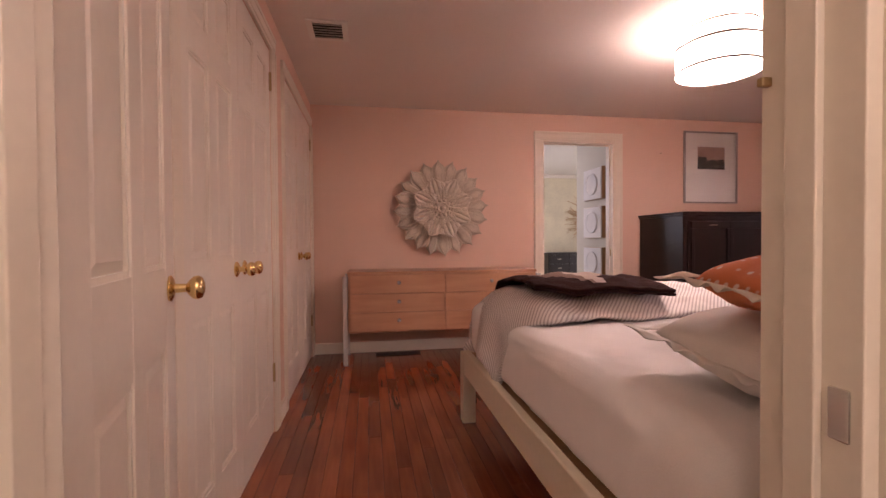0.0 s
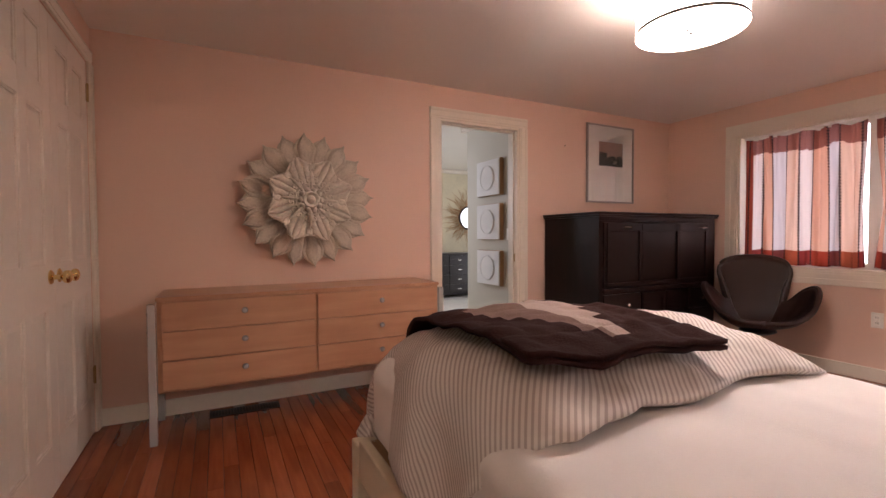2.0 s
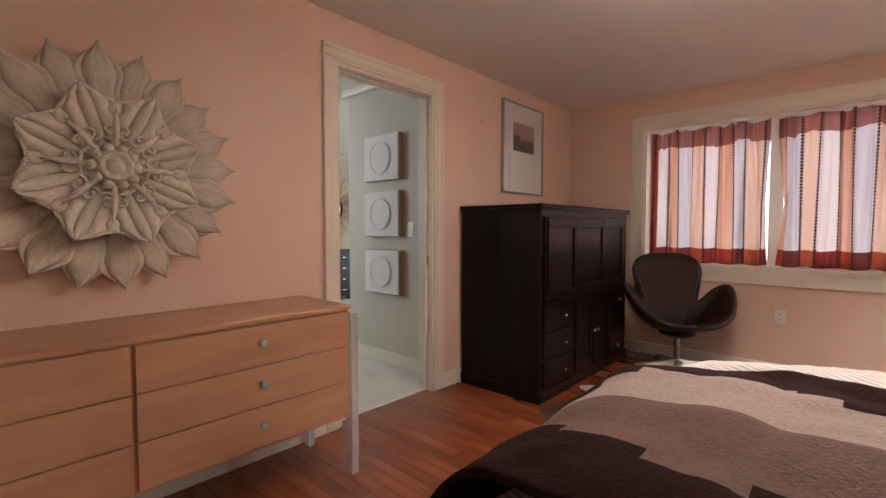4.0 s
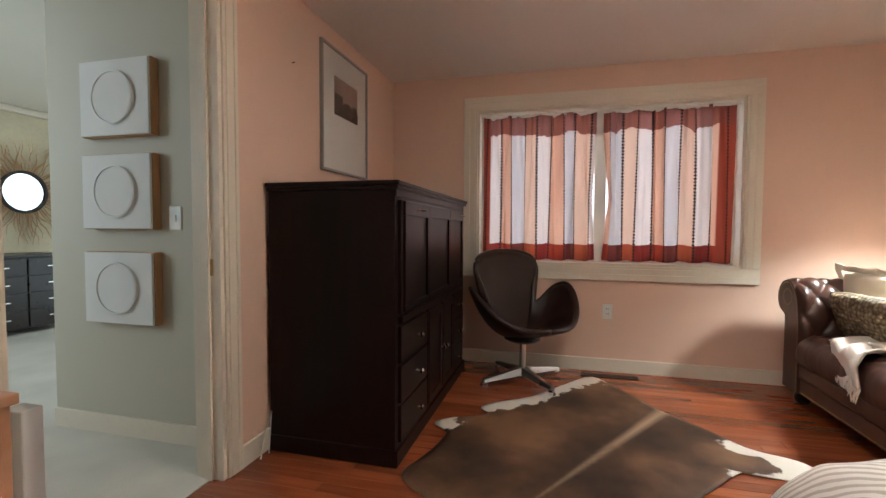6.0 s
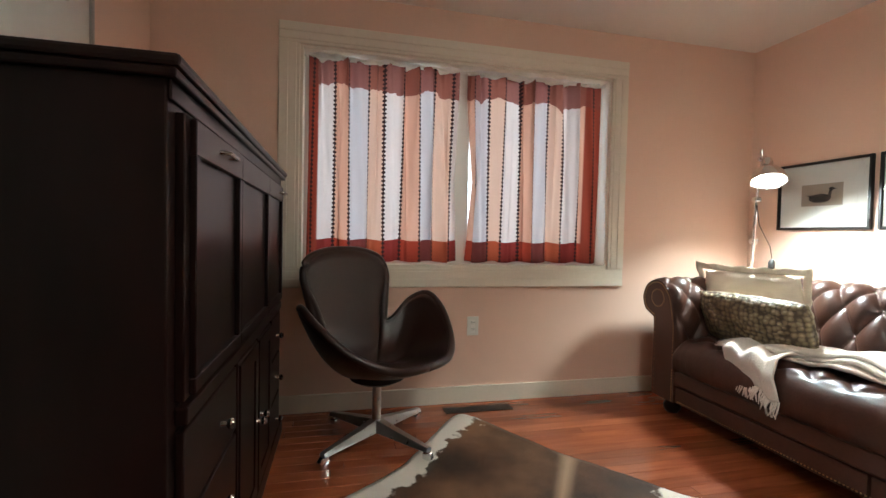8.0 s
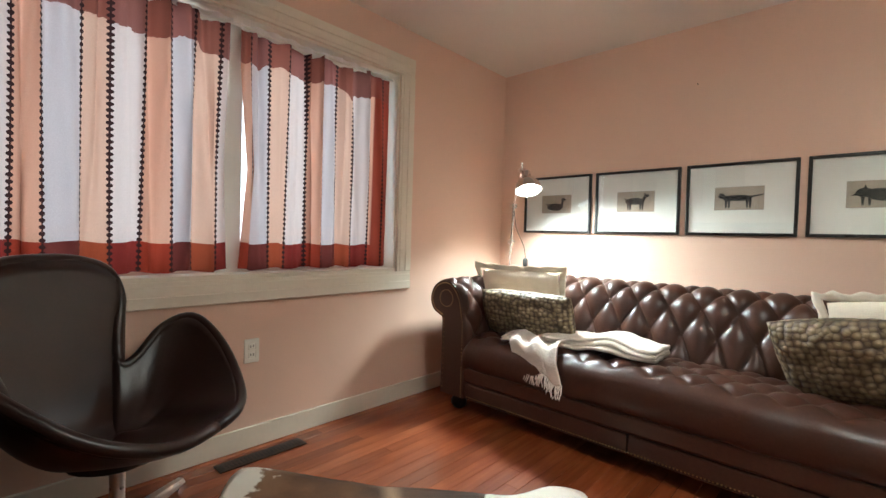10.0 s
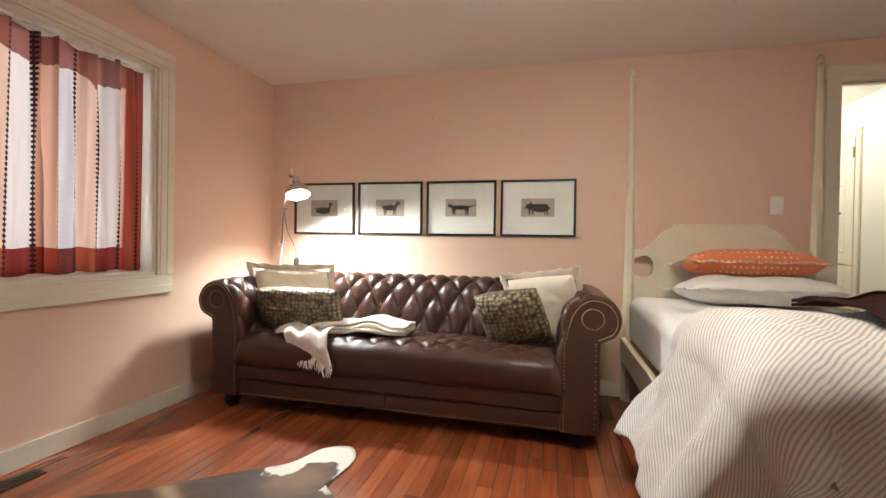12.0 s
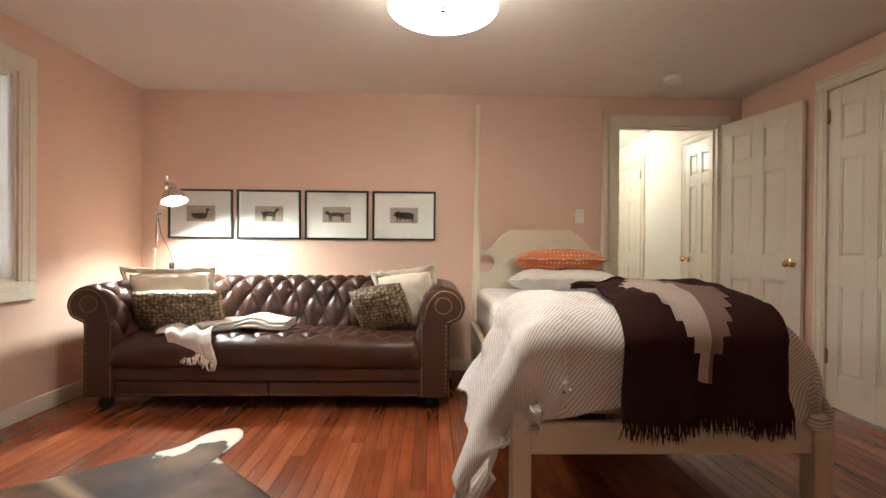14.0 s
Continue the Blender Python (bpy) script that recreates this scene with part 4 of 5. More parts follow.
for side in (0, 1):
    ex = (lambda d: SX0 + d) if side == 0 else (lambda d: SX1 - d)
    o = 1 if side == 0 else -1

    def arm_place(u, v):
        p, n = path_at(ARM, v)
        y = 0.80 + (1.475 - 0.80) * u
        k = max(0, min(1, (0.40 - v) / 0.04))
        h = 0.036 * tufts((y - 0.1) / 0.15, v * 6.0) * k + 0.012 * (1 - k)
        e = min(1, (1 - u) * 22) ** 0.5
        return (ex(p.x + n.x * h * -1 * e + 0.0), y, p.y + n.y * h * -1 * e)
    arm = part("arm", sheet(bmesh.new(), 80, 150, arm_place), LEATHER, sofa, "rolled buttoned arm", 180)
    bm = bmesh.new()
    pts = [path_at(ARM, k / 60)[0] for k in range(61)]
    pts += [Vector((0.175, 0.09))]
    outline(bm, [(ex(p.x), p.y) for p in pts], -1.478, -1.44, pose(0, 0, 0, 90))
    front = part("arm_front", bm, LEATHER, sofa, "leather arm facing with nailhead trim")
    bm = bmesh.new()
    ring = [path_at(ARM, 0.02 + 0.96 * k / 90)[0] for k in range(91)] + [Vector((0.165, 0.10 + k * 0.016)) for k in range(12)]
    for p in ring:
        q = p + (Vector((0.02, 0.68)) - p).normalized() * 0.014 if p.y > 0.56 else Vector((max(0.012, min(0.160, p.x)), p.y))
        lathe(bm, [(0.0044, 0), (0.0034, 0.002), (0.0012, 0.003)], Matrix.Translation((ex(q.x), 1.477, q.y)) @ pose(0, 0, 0, -90), 6)
    scroll = [Vector((0.028 + 0.052 * math.cos(2 * math.pi * k / 24), 0.682 + 0.052 * math.sin(2 * math.pi * k / 24))) for k in range(24)]
    for p in scroll:
        lathe(bm, [(0.0044, 0), (0.0034, 0.002), (0.0012, 0.003)], Matrix.Translation((ex(p.x), 1.477, p.y)) @ pose(0, 0, 0, -90), 6)
    tagged(part("nailhead_trim", bm, OLDBRASS, front, "small brass nailheads"), kind="stuff")
bm = bmesh.new()
for k in range(130):
    lathe(bm, [(0.0045, 0), (0.0035, 0.003), (0.0012, 0.004)], Matrix.Translation((2.36 + k * (1.83 / 129), 1.461, 0.102)) @ pose(0, 0, 0, -90), 6)
tagged(part("nailhead_trim", bm, OLDBRASS, sofa, "row of small brass nailheads"), kind="stuff")
for x in (2.255, 4.295):
    for y in (0.80, 1.405):
        part("foot", lathe(bmesh.new(), [(0.030, 0), (0.045, 0.02), (0.048, 0.045), (0.036, 0.07), (0.042, 0.09)], Matrix.Translation((x, y, 0)), 16), ESPRESSO, sofa, "turned dark bun foot", 40)


def bubbly():
    m, t, b, link = nodes("olive_brown_puckered_fabric")
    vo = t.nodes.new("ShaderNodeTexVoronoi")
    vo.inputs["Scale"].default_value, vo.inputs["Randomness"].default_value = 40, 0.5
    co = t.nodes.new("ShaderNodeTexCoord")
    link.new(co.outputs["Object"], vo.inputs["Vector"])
    # olive brown, with shade painted into the creases between puckers
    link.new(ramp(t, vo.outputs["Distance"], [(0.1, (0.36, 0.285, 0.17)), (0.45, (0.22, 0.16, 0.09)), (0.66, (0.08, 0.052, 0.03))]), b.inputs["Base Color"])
    b.inputs["Roughness"].default_value = 0.55
    iv = t.nodes.new("ShaderNodeMath")
    iv.operation, iv.inputs[0].default_value = "SUBTRACT", 1.0
    link.new(vo.outputs["Distance"], iv.inputs[1])
    bump(t, b, iv.outputs[0], 1.0, 0.012)
    return m


BUBBLY = bubbly()
pillow("cushion", "cream linen cushion with frayed fringe on sofa", Matrix.Translation((4.07, 1.115, 0.635)) @ pose(0, 0, 0, 76, 0, 16) , 0.50, 0.42, 0.15, CREAMC, 0.04, seed=11, edge="fringe")
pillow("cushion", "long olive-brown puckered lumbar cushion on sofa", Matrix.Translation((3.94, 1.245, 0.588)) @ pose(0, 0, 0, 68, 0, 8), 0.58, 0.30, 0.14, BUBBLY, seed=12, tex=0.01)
pillow("cushion", "cream linen cushion with frayed fringe by sofa arm", Matrix.Translation((2.42, 1.14, 0.642)) @ pose(0, 0, 0, 74, 0, -24) @ pose(0, 0, 0, 0, 0, -8), 0.44, 0.42, 0.14, CREAMC, 0.04, seed=13, edge="fringe")
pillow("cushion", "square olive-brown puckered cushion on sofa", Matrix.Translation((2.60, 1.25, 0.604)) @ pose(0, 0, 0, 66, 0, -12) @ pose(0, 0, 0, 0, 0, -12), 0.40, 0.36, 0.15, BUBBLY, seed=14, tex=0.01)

knit = thing("folded_throw", "cream knitted throw folded on sofa seat, tasselled", "throw blanket")


def throw_fold(z_add, dy, seed):
    def f(u, v):
        x = 3.22 + u * 0.52
        y = 1.13 + dy + v * 0.22 + (u - 0.5) * 0.10 + 0.03 * math.sin(u * 5 + seed)
        z = 0.478 + z_add + 0.028 * math.exp(-((u - 0.42) / 0.18) ** 2) + 0.010 * fbm(u, v, seed, 4)
        return (x, y, z)
    return f


for k in range(3):
    thicken(part("fold", sheet(bmesh.new(), 40, 18, throw_fold(0.019 * k, -0.012 * k, k)), THROWC, knit, smooth=80), 0.015, 0)


def spill(u, v):
    x = 3.60 + 0.30 * u + 0.04 * math.sin(v * 4)
    d = v * 0.34
    y = 1.20 + min(d, 0.27) + 0.05 * (1 - u)
    y = min(y, 1.515 + 0.012 * math.sin(u * 18))
    drop = max(0, 1.20 + d + 0.05 * (1 - u) - 1.47)
    return (x, y, 0.493 + 0.018 * math.sin(u * 14 + v * 3) * (1 - 0.4 * v) - drop * 1.25 - 0.012 * max(0, (y - 1.4) / 0.1))


thicken(part("loose_end", sheet(bmesh.new(), 50, 40, spill), THROWC, knit, smooth=80), 0.010, 0)
bm = bmesh.new()
rnd = random.Random(3)
for k in range(40):
    p = Vector(spill(k / 39, 1.0))
    tube(bm, [p, p + Vector((rnd.uniform(-0.01, 0.01), 0.012, -0.03)), p + Vector((rnd.uniform(-0.02, 0.02), 0.014, -0.065))], [0.004, 0.004, 0.002], 5)
for k in range(30):
    p = Vector(spill(1.0, k / 40))
    tube(bm, [p, p + Vector((0.03, rnd.uniform(-0.01, 0.01), -0.004)), p + Vector((0.065, rnd.uniform(-0.02, 0.02), -0.012))], [0.004, 0.004, 0.002], 5)
tagged(part("tassels", bm, THROWC, knit), kind="stuff")


# ---- black secretary cabinet ----
cab = thing("secretary_cabinet", "tall espresso-black wooden secretary cabinet with drawers", "cabinet")
CX0, CX1, CY0, CY1 = 2.937, 4.395, 3.585, 4.225
part("body", boxes((CX0, CY0, 0.075, CX1, CY1, 1.248), bevel=0.004), ESPRESSO, cab)
part("plinth", boxes((CX0 - 0.012, CY0 - 0.014, 0, CX1 + 0.012, CY1, 0.075), bevel=0.006), ESPRESSO, cab)
bm = boxes((CX0 - 0.015, CY0 - 0.018, 1.245, CX1 + 0.015, CY1, 1.261), bevel=0.004)
box(bm, CX0 - 0.02, CY0 - 0.025, 1.261, CX1 + 0.025, CY1 + 0.006, 1.283, bevel=0.007)
part("top", bm, ESPRESSO, cab)


def knob_at(parent, x, y, z, s=1.0, mat_=NICKEL):
    part("knob", lathe(bmesh.new(), [(0.007 * s, 0), (0.005 * s, 0.012 * s), (0.012 * s, 0.017 * s), (0.014 * s, 0.023 * s), (0.010 * s, 0.029 * s), (0.003 * s, 0.031 * s)], Matrix.Translation((x, y, z)) @ pose(0, 0, 0, 90), 14), mat_, parent, smooth=50)


fy = CY0 - 0.016
lid = part("drop_front", boxes((2.975, fy, 0.685, 4.275, CY0 + 0.001, 1.20), bevel=0.003), ESPRESSO, cab)
for a, b in ((3.03, 3.36), (3.42, 3.83), (3.89, 4.22)):
    bm = bmesh.new()
    for row in ((a - 0.03, fy - 0.012, 0.72, a, fy + 0.001, 1.13), (b, fy - 0.012, 0.72, b + 0.03, fy + 0.001, 1.13), (a - 0.03, fy - 0.012, 0.69, b + 0.03, fy + 0.001, 0.72), (a - 0.03, fy - 0.012, 1.13, b + 0.03, fy + 0.001, 1.195)):
        box(bm, *row, bevel=0.002, seg=1)
    part("panel_frame", bm, ESPRESSO, lid)
for x in (3.20, 4.16):
    bm = bmesh.new()
    tube(bm, [(x - 0.04, fy - 0.012, 1.162), (x - 0.038, fy - 0.032, 1.162), (x + 0.038, fy - 0.032, 1.162), (x + 0.04, fy - 0.012, 1.162)], 0.005, 8)
    part("pull", bm, NICKEL, lid, "nickel bar pull")
part("pull_out_rail", boxes((2.975, fy - 0.006, 0.642, 4.275, CY0 + 0.001, 0.675), bevel=0.004), ESPRESSO, cab)
part("crown_rail", boxes((2.94, CY0 - 0.006, 1.212, 4.31, CY0 + 0.001, 1.256), bevel=0.003), ESPRESSO, cab)
for x0, x1 in ((2.975, 3.39), (4.02, 4.275)):
    for k in range(3):
        d = part("drawer", boxes((x0, fy, 0.095 + k * 0.182, x1, CY0 + 0.001, 0.265 + k * 0.182), bevel=0.004), ESPRESSO, cab)
        knob_at(d, (x0 + x1) / 2 + (0.02 if x0 > 4 else 0.05), fy, 0.165 + k * 0.186)
for x0, x1, kx in ((3.41, 3.70, 3.675), (3.71, 4.0, 3.735)):
    d = part("cupboard_door", boxes((x0, fy, 0.095, x1, CY0 + 0.001, 0.629), bevel=0.004), ESPRESSO, cab)
    part("panel_frame", boxes((x0 + 0.01, fy - 0.006, 0.105, x0 + 0.05, fy + 0.001, 0.62), (x1 - 0.05, fy - 0.006, 0.105, x1 - 0.01, fy + 0.001, 0.62), (x0 + 0.05, fy - 0.006, 0.105, x1 - 0.05, fy + 0.001, 0.15), (x0 + 0.05, fy - 0.006, 0.575, x1 - 0.05, fy + 0.001, 0.62)), ESPRESSO, d)
    knob_at(d, kx, fy - 0.006, 0.36)
cable = piece("power_cable", tube(bmesh.new(), [(2.83, 4.20, 0.0075), (2.85, 4.19, 0.12), (2.87, 4.17, 0.22), (2.885, 4.19, 0.10), (2.89, 4.2, 0.0075)], 0.0035, 6), PLASTIC, "loose pale power cable beside the cabinet", "cable", smooth=60)

# ---- dresser with clear legs ----
dresser = thing("dresser", "honey-coloured wooden six-drawer dresser with clear acrylic legs", "dresser")
DX0, DX1, DY0, DY1 = 0.005, 1.645, 3.79, 4.215
part("case", boxes((DX0, DY0 + 0.012, 0.27, DX1, DY1, 0.762), bevel=0.003), OAK, dresser)
part("top", boxes((DX0 - 0.004, DY0 - 0.004, 0.762, DX1 + 0.004, DY1, 0.782), bevel=0.003), OAK, dresser)
for c in range(2):
    for r in range(3):
        x0 = DX0 + 0.022 + c * 0.804
        z0_ = 0.286 + r * 0.158
        d = part("drawer", boxes((x0, DY0 - 0.002, z0_, x0 + 0.792, DY0 + 0.014, z0_ + 0.152), bevel=0.002), OAK, dresser)
        kx, kz = x0 + 0.40, z0_ + 0.088
        part("knob", lathe(bmesh.new(), [(0.008, 0), (0.006, 0.012), (0.014, 0.018), (0.017, 0.028), (0.012, 0.036), (0.003, 0.038)], Matrix.Translation((kx, DY0 - 0.002, kz)) @ pose(0, 0, 0, 90), 14), ACRYLIC, d, "clear acrylic knob with metal stem", 50)
        part("knob_stem", lathe(bmesh.new(), [(0.003, -0.001), (0.003, 0.03)], Matrix.Translation((kx, DY0 - 0.002, kz)) @ pose(0, 0, 0, 90), 8), NICKEL, d)
for x in (DX0 - 0.042, DX1 + 0.006):
    for y in (DY0, DY1 - 0.05):
        part("leg", boxes((x, y, 0, x + 0.036, y + 0.05, 0.745), bevel=0.003), ACRYLIC, dresser, "clear acrylic slab leg")
        for z in (0.60, 0.70):
            part("bolt", lathe(bmesh.new(), [(0.008, 0), (0.008, 0.006)], Matrix.Translation((x if x < 0.5 else x + 0.036, y + 0.025, z)) @ pose(0, 0, 0, 0, -90 if x < 0.5 else 90), 10), NICKEL, dresser)


# ---- swan-shaped swivel chair ----
def swan(m):
    ob = thing("swivel_chair", "dark brown leather swan-shaped swivel chair on castors", "chair", at=m)

    half_rim = [(0, -0.325, 0.425), (0.17, -0.30, 0.435), (0.30, -0.20, 0.50), (0.375, -0.07, 0.61), (0.385, 0.04, 0.675), (0.325, 0.115, 0.64), (0.235, 0.145, 0.545), (0.19, 0.17, 0.535),
                (0.215, 0.205, 0.645), (0.255, 0.235, 0.765), (0.225, 0.26, 0.86), (0.12, 0.275, 0.902), (0, 0.28, 0.91)]
    loop = half_rim + [(-x, y, z) for x, y, z in half_rim[-2:0:-1]]

    def place(u, v):
        k, n = int(u * len(loop)) % len(loop), len(loop)
        f = u * n - int(u * n)
        p0, p1, p2, p3 = (Vector(loop[(k + j) % n]) for j in (-1, 0, 1, 2))
        p = 0.5 * (2 * p1 + (p2 - p0) * f + (2 * p0 - 5 * p1 + 4 * p2 - p3) * f * f + (3 * p1 - p0 - 3 * p2 + p3) * f ** 3)
        back = max(0, min(1, (p.y - 0.10) / 0.12))
        out = v ** (0.9 - 0.32 * back)
        lift = v ** (2.6 - 0.5 * back)
        dip = 0.335 + 0.03 * max(0, -p.y) / 0.3
        return (p.x * out, p.y * out, dip + (p.z - dip) * lift)
    bm = sheet(bmesh.new(), 120, 26, lambda u, v: place(u, 0.02 + 0.98 * v), closed=True)
    bmesh.ops.contextual_create(bm, geom=[e for e in bm.edges if e.is_boundary and sum(v.co.xy.length for v in e.verts) < 0.05])
    shell = part("shell", bm, LEATHERB, ob, smooth=180)
    thicken(shell, 0.034, 0)
    ring = [Vector(place(k / 120, 1.0)) for k in range(121)]
    part("rolled_rim", tube(bmesh.new(), ring, 0.0185, 10), LEATHERB, ob, "leather-covered rolled edge", 180)
    part("seat_pan", lathe(bmesh.new(), [(0.03, 0.288), (0.09, 0.292), (0.13, 0.312), (0.12, 0.335)], Matrix(), 24), BLACK, ob, smooth=50)
    part("column", lathe(bmesh.new(), [(0.034, 0.075), (0.034, 0.09), (0.021, 0.10), (0.021, 0.30)], Matrix(), 20), STEEL, ob, smooth=40)
    for k in range(4):
        r = pose(0, 0, 0, 0, 0, 90 * k + CHAIR_BASE)
        bm = bmesh.new()
        prof = [(0.0, 0.036, 0.062, 0.115), (0.12, 0.030, 0.058, 0.095), (0.32, 0.020, 0.050, 0.066)]
        rings = [[bm.verts.new(r @ Vector(p)) for p in ((x, -w, a), (x, w, a), (x, w * 0.55, b), (x, -w * 0.55, b))] for x, w, a, b in prof]
        for p, q in zip(rings, rings[1:]):
            for j in range(4):
                bm.faces.new((p[j], p[(j + 1) % 4], q[(j + 1) % 4], q[j]))
        bm.faces.new(rings[-1])
        bm.faces.new(rings[0][::-1])
        leg = part("base_arm", bm, STEEL, ob, "polished aluminium base arm")
        part("castor", lathe(bmesh.new(), [(0.010, -0.012), (0.024, -0.010), (0.025, 0.0), (0.024, 0.010), (0.010, 0.012)], r @ Matrix.Translation((0.315, 0.0, 0.0255)) @ pose(0, 0, 0, 90), 16), CHROME, leg, smooth=40)
    return ob


CHAIR_BASE = 45 + 50
swan(Matrix.Translation((4.225, 3.12, 0)) @ pose(0, 0, 0, 0, 0, -54))

# ---- cowhide rug ----
HIDE = [(3.93, 2.30, 0.2), (4.15, 2.43, 0.1), (4.40, 2.58, 0.7), (4.43, 2.68, 1), (4.22, 2.84, 1), (3.95, 3.04, 1), (3.73, 3.31, 1), (3.60, 3.28, 0.3), (3.50, 3.46, 0.6), (3.41, 3.53, 1), (3.31, 3.44, 0.3), (3.08, 3.48, 0), (2.87, 3.53, 0.1),
        (2.73, 3.36, 0), (2.62, 3.17, 0.3), (2.42, 3.22, 0.4), (2.36, 3.12, 0.3), (2.52, 2.98, 0), (2.64, 2.84, 0), (2.72, 2.64, 0), (2.90, 2.44, 0.2), (3.12, 2.24, 0.2), (3.30, 2.06, 0.7), (3.26, 1.88, 1), (3.33, 1.75, 1), (3.45, 1.80, 1), (3.52, 1.96, 1), (3.66, 2.08, 0.3), (3.82, 2.20, 0)]


def hide_rim(t):
    n = len(HIDE)
    k = int(t * n) % n
    f = t * n - int(t * n)
    p0, p1, p2, p3 = (Vector(HIDE[(k + j) % n]) for j in (-1, 0, 1, 2))
    return 0.5 * (2 * p1 + (p2 - p0) * f + (2 * p0 - 5 * p1 + 4 * p2 - p3) * f * f + (3 * p1 - p0 - 3 * p2 + p3) * f ** 3)


def hide_cloth():
    m, t, b, link = nodes("brown_and_white_cowhide")
    w = t.nodes.new("ShaderNodeAttribute")
    w.attribute_name = "white_hair"
    d = t.nodes.new("ShaderNodeAttribute")
    d.attribute_name = "spine"
    base = ramp(t, noise_of(t, 2.1, 6), [(0.38, (0.012, 0.006, 0.004)), (0.48, (0.060, 0.027, 0.014)), (0.62, (0.21, 0.105, 0.052))])
    base = mixed(t, 0.28, base, ramp(t, noise_of(t, 70, 5, (1, 6, 1)), [(0.3, (0.025, 0.013, 0.009)), (0.7, (0.21, 0.115, 0.065))]))
    base = mixed(t, d.outputs["Fac"], base, (0.40, 0.27, 0.17))
    sp = t.nodes.new("ShaderNodeMath")
    sp.operation = "ADD"
    link.new(w.outputs["Fac"], sp.inputs[0])
    sc = t.nodes.new("ShaderNodeMath")
    sc.operation, sc.inputs[1].default_value = "MULTIPLY", 0.75
    link.new(noise_of(t, 16, 5), sc.inputs[0])
    link.new(sc.outputs[0], sp.inputs[1])
    link.new(mixed(t, ramp(t, sp.outputs[0], [(0.86, (0, 0, 0)), (0.93, (1, 1, 1))]), base, (0.70, 0.62, 0.53)), b.inputs["Base Color"])
    b.inputs["Roughness"].default_value = 0.55
    b.inputs["Specular IOR Level"].default_value = 0.2
    bump(t, b, noise_of(t, 140, 3, (1, 4, 1)), 0.5, 0.003)
    return m


HC = Vector((3.36, 2.74))
bm = bmesh.new()
flags = []


def hide_place(u, v):
    p = hide_rim(u)
    q = HC + (p.xy - HC) * (0.03 + 0.97 * v)
    ripple = 0.004 * fbm(q.x, q.y, 0, 9) * (v ** 4)
    flags.append((max(0, p.z) * max(0, (v - 0.62) / 0.38), q))
    return (q.x + ripple, q.y + ripple, 0.008 + 0.004 * max(0, fbm(q.x, q.y, 2, 4)) - 0.004 * v ** 8)


sheet(bm, 320, 26, hide_place, closed=True)
bmesh.ops.contextual_create(bm, geom=[e for e in bm.edges if e.is_boundary and (e.verts[0].co.xy - HC).length < 0.06])
rug = piece("cowhide_rug", bm, hide_cloth(), "brown and white cowhide rug on wooden floor", "rug", smooth=80)
a_w = rug.data.attributes.new("white_hair", "FLOAT", "POINT")
a_s = rug.data.attributes.new("spine", "FLOAT", "POINT")
s0, s1 = Vector((3.92, 2.27)), Vector((2.75, 3.02))
for k, (w, q) in enumerate(flags):
    a_w.data[k].value = w
    along = max(0, min(1, (q - s0).dot(s1 - s0) / (s1 - s0).length_squared))
    dist = (q - (s0 + (s1 - s0) * along)).length
    a_s.data[k].value = max(0, 1 - dist / (0.045 * (1.15 - along))) * (1 - 0.6 * along) if along < 0.97 else 0
thicken(rug, 0.004, 1)

# ---- wall medallion ----
med = thing("wall_medallion", "large weathered cream plaster flower medallion on wall", "wall ornament", at=Matrix.Translation((0.858, YF - 0.012, 1.345)) @ pose(0, 0, 0, 90))


def ruffled(r0, r1, w, z0_, lean):
    """A long ribbed petal with a pointed, curling tip and a notched edge."""
    def f(u, v):
        s = 2 * u - 1
        taper = 1.0 if v < 0.80 else max(0.03, 1 - ((v - 0.80) / 0.20) ** 1.3)
        edge = 1 + 0.10 * math.sin(v * 21) * (abs(s) > 0.6)
        y = s * w * (0.50 + 0.50 * min(1, v * 1.3)) * taper * edge
        r = r0 + (r1 - r0) * v - 0.02 * abs(s) * v
        rib = 0.013 * abs(math.sin(s * math.pi * 1.5)) + 0.010 * math.exp(-(s / 0.12) ** 2)
        return (r, y, z0_ + lean * v + 0.030 * math.sin(v * 2.6) + rib * (0.35 + 0.65 * v) + 0.030 * max(0, v - 0.82) ** 2 * 20 - 0.022 * s * s)
    return f


bm = sheet(bmesh.new(), 36, 30, ruffled(0.13, 0.452, 0.074, 0.010, 0.012))
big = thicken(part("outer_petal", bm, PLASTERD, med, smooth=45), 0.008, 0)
for k in range(20):
    q = big if k == 0 else new("outer_petal", big.data)
    if k:
        q.parent = med
        thicken(q, 0.008, 0)
    q.matrix_basis = pose(0, 0, 0.012 * (k % 2), 0, 0, 18 * k + 4)


def acanthus(u, v):
    """A lobed leaf: five rounded fingers with deep grooves, lifting at the tip."""
    s = 2 * u - 1
    body = 0.085 * (0.42 + 0.58 * math.sin(min(1, v * 1.15) * math.pi * 0.62))
    finger = 1 + 0.16 * math.sin(v * 26) * abs(s) ** 2
    tip = 1 if v < 0.78 else math.sqrt(max(0.02, 1 - ((v - 0.78) / 0.22) ** 2))
    r = 0.035 + 0.245 * v * (1 - 0.10 * s * s) + 0.010 * abs(math.cos(s * math.pi * 2.5)) * v
    groove = 0.026 * abs(math.cos(s * math.pi * 2.0)) ** 0.7 * (0.25 + 0.75 * v)
    return (r, s * body * finger * tip, 0.078 + 0.026 * math.sin(v * 2.2) + 0.030 * v ** 3 + groove - 0.03 * s * s * v)


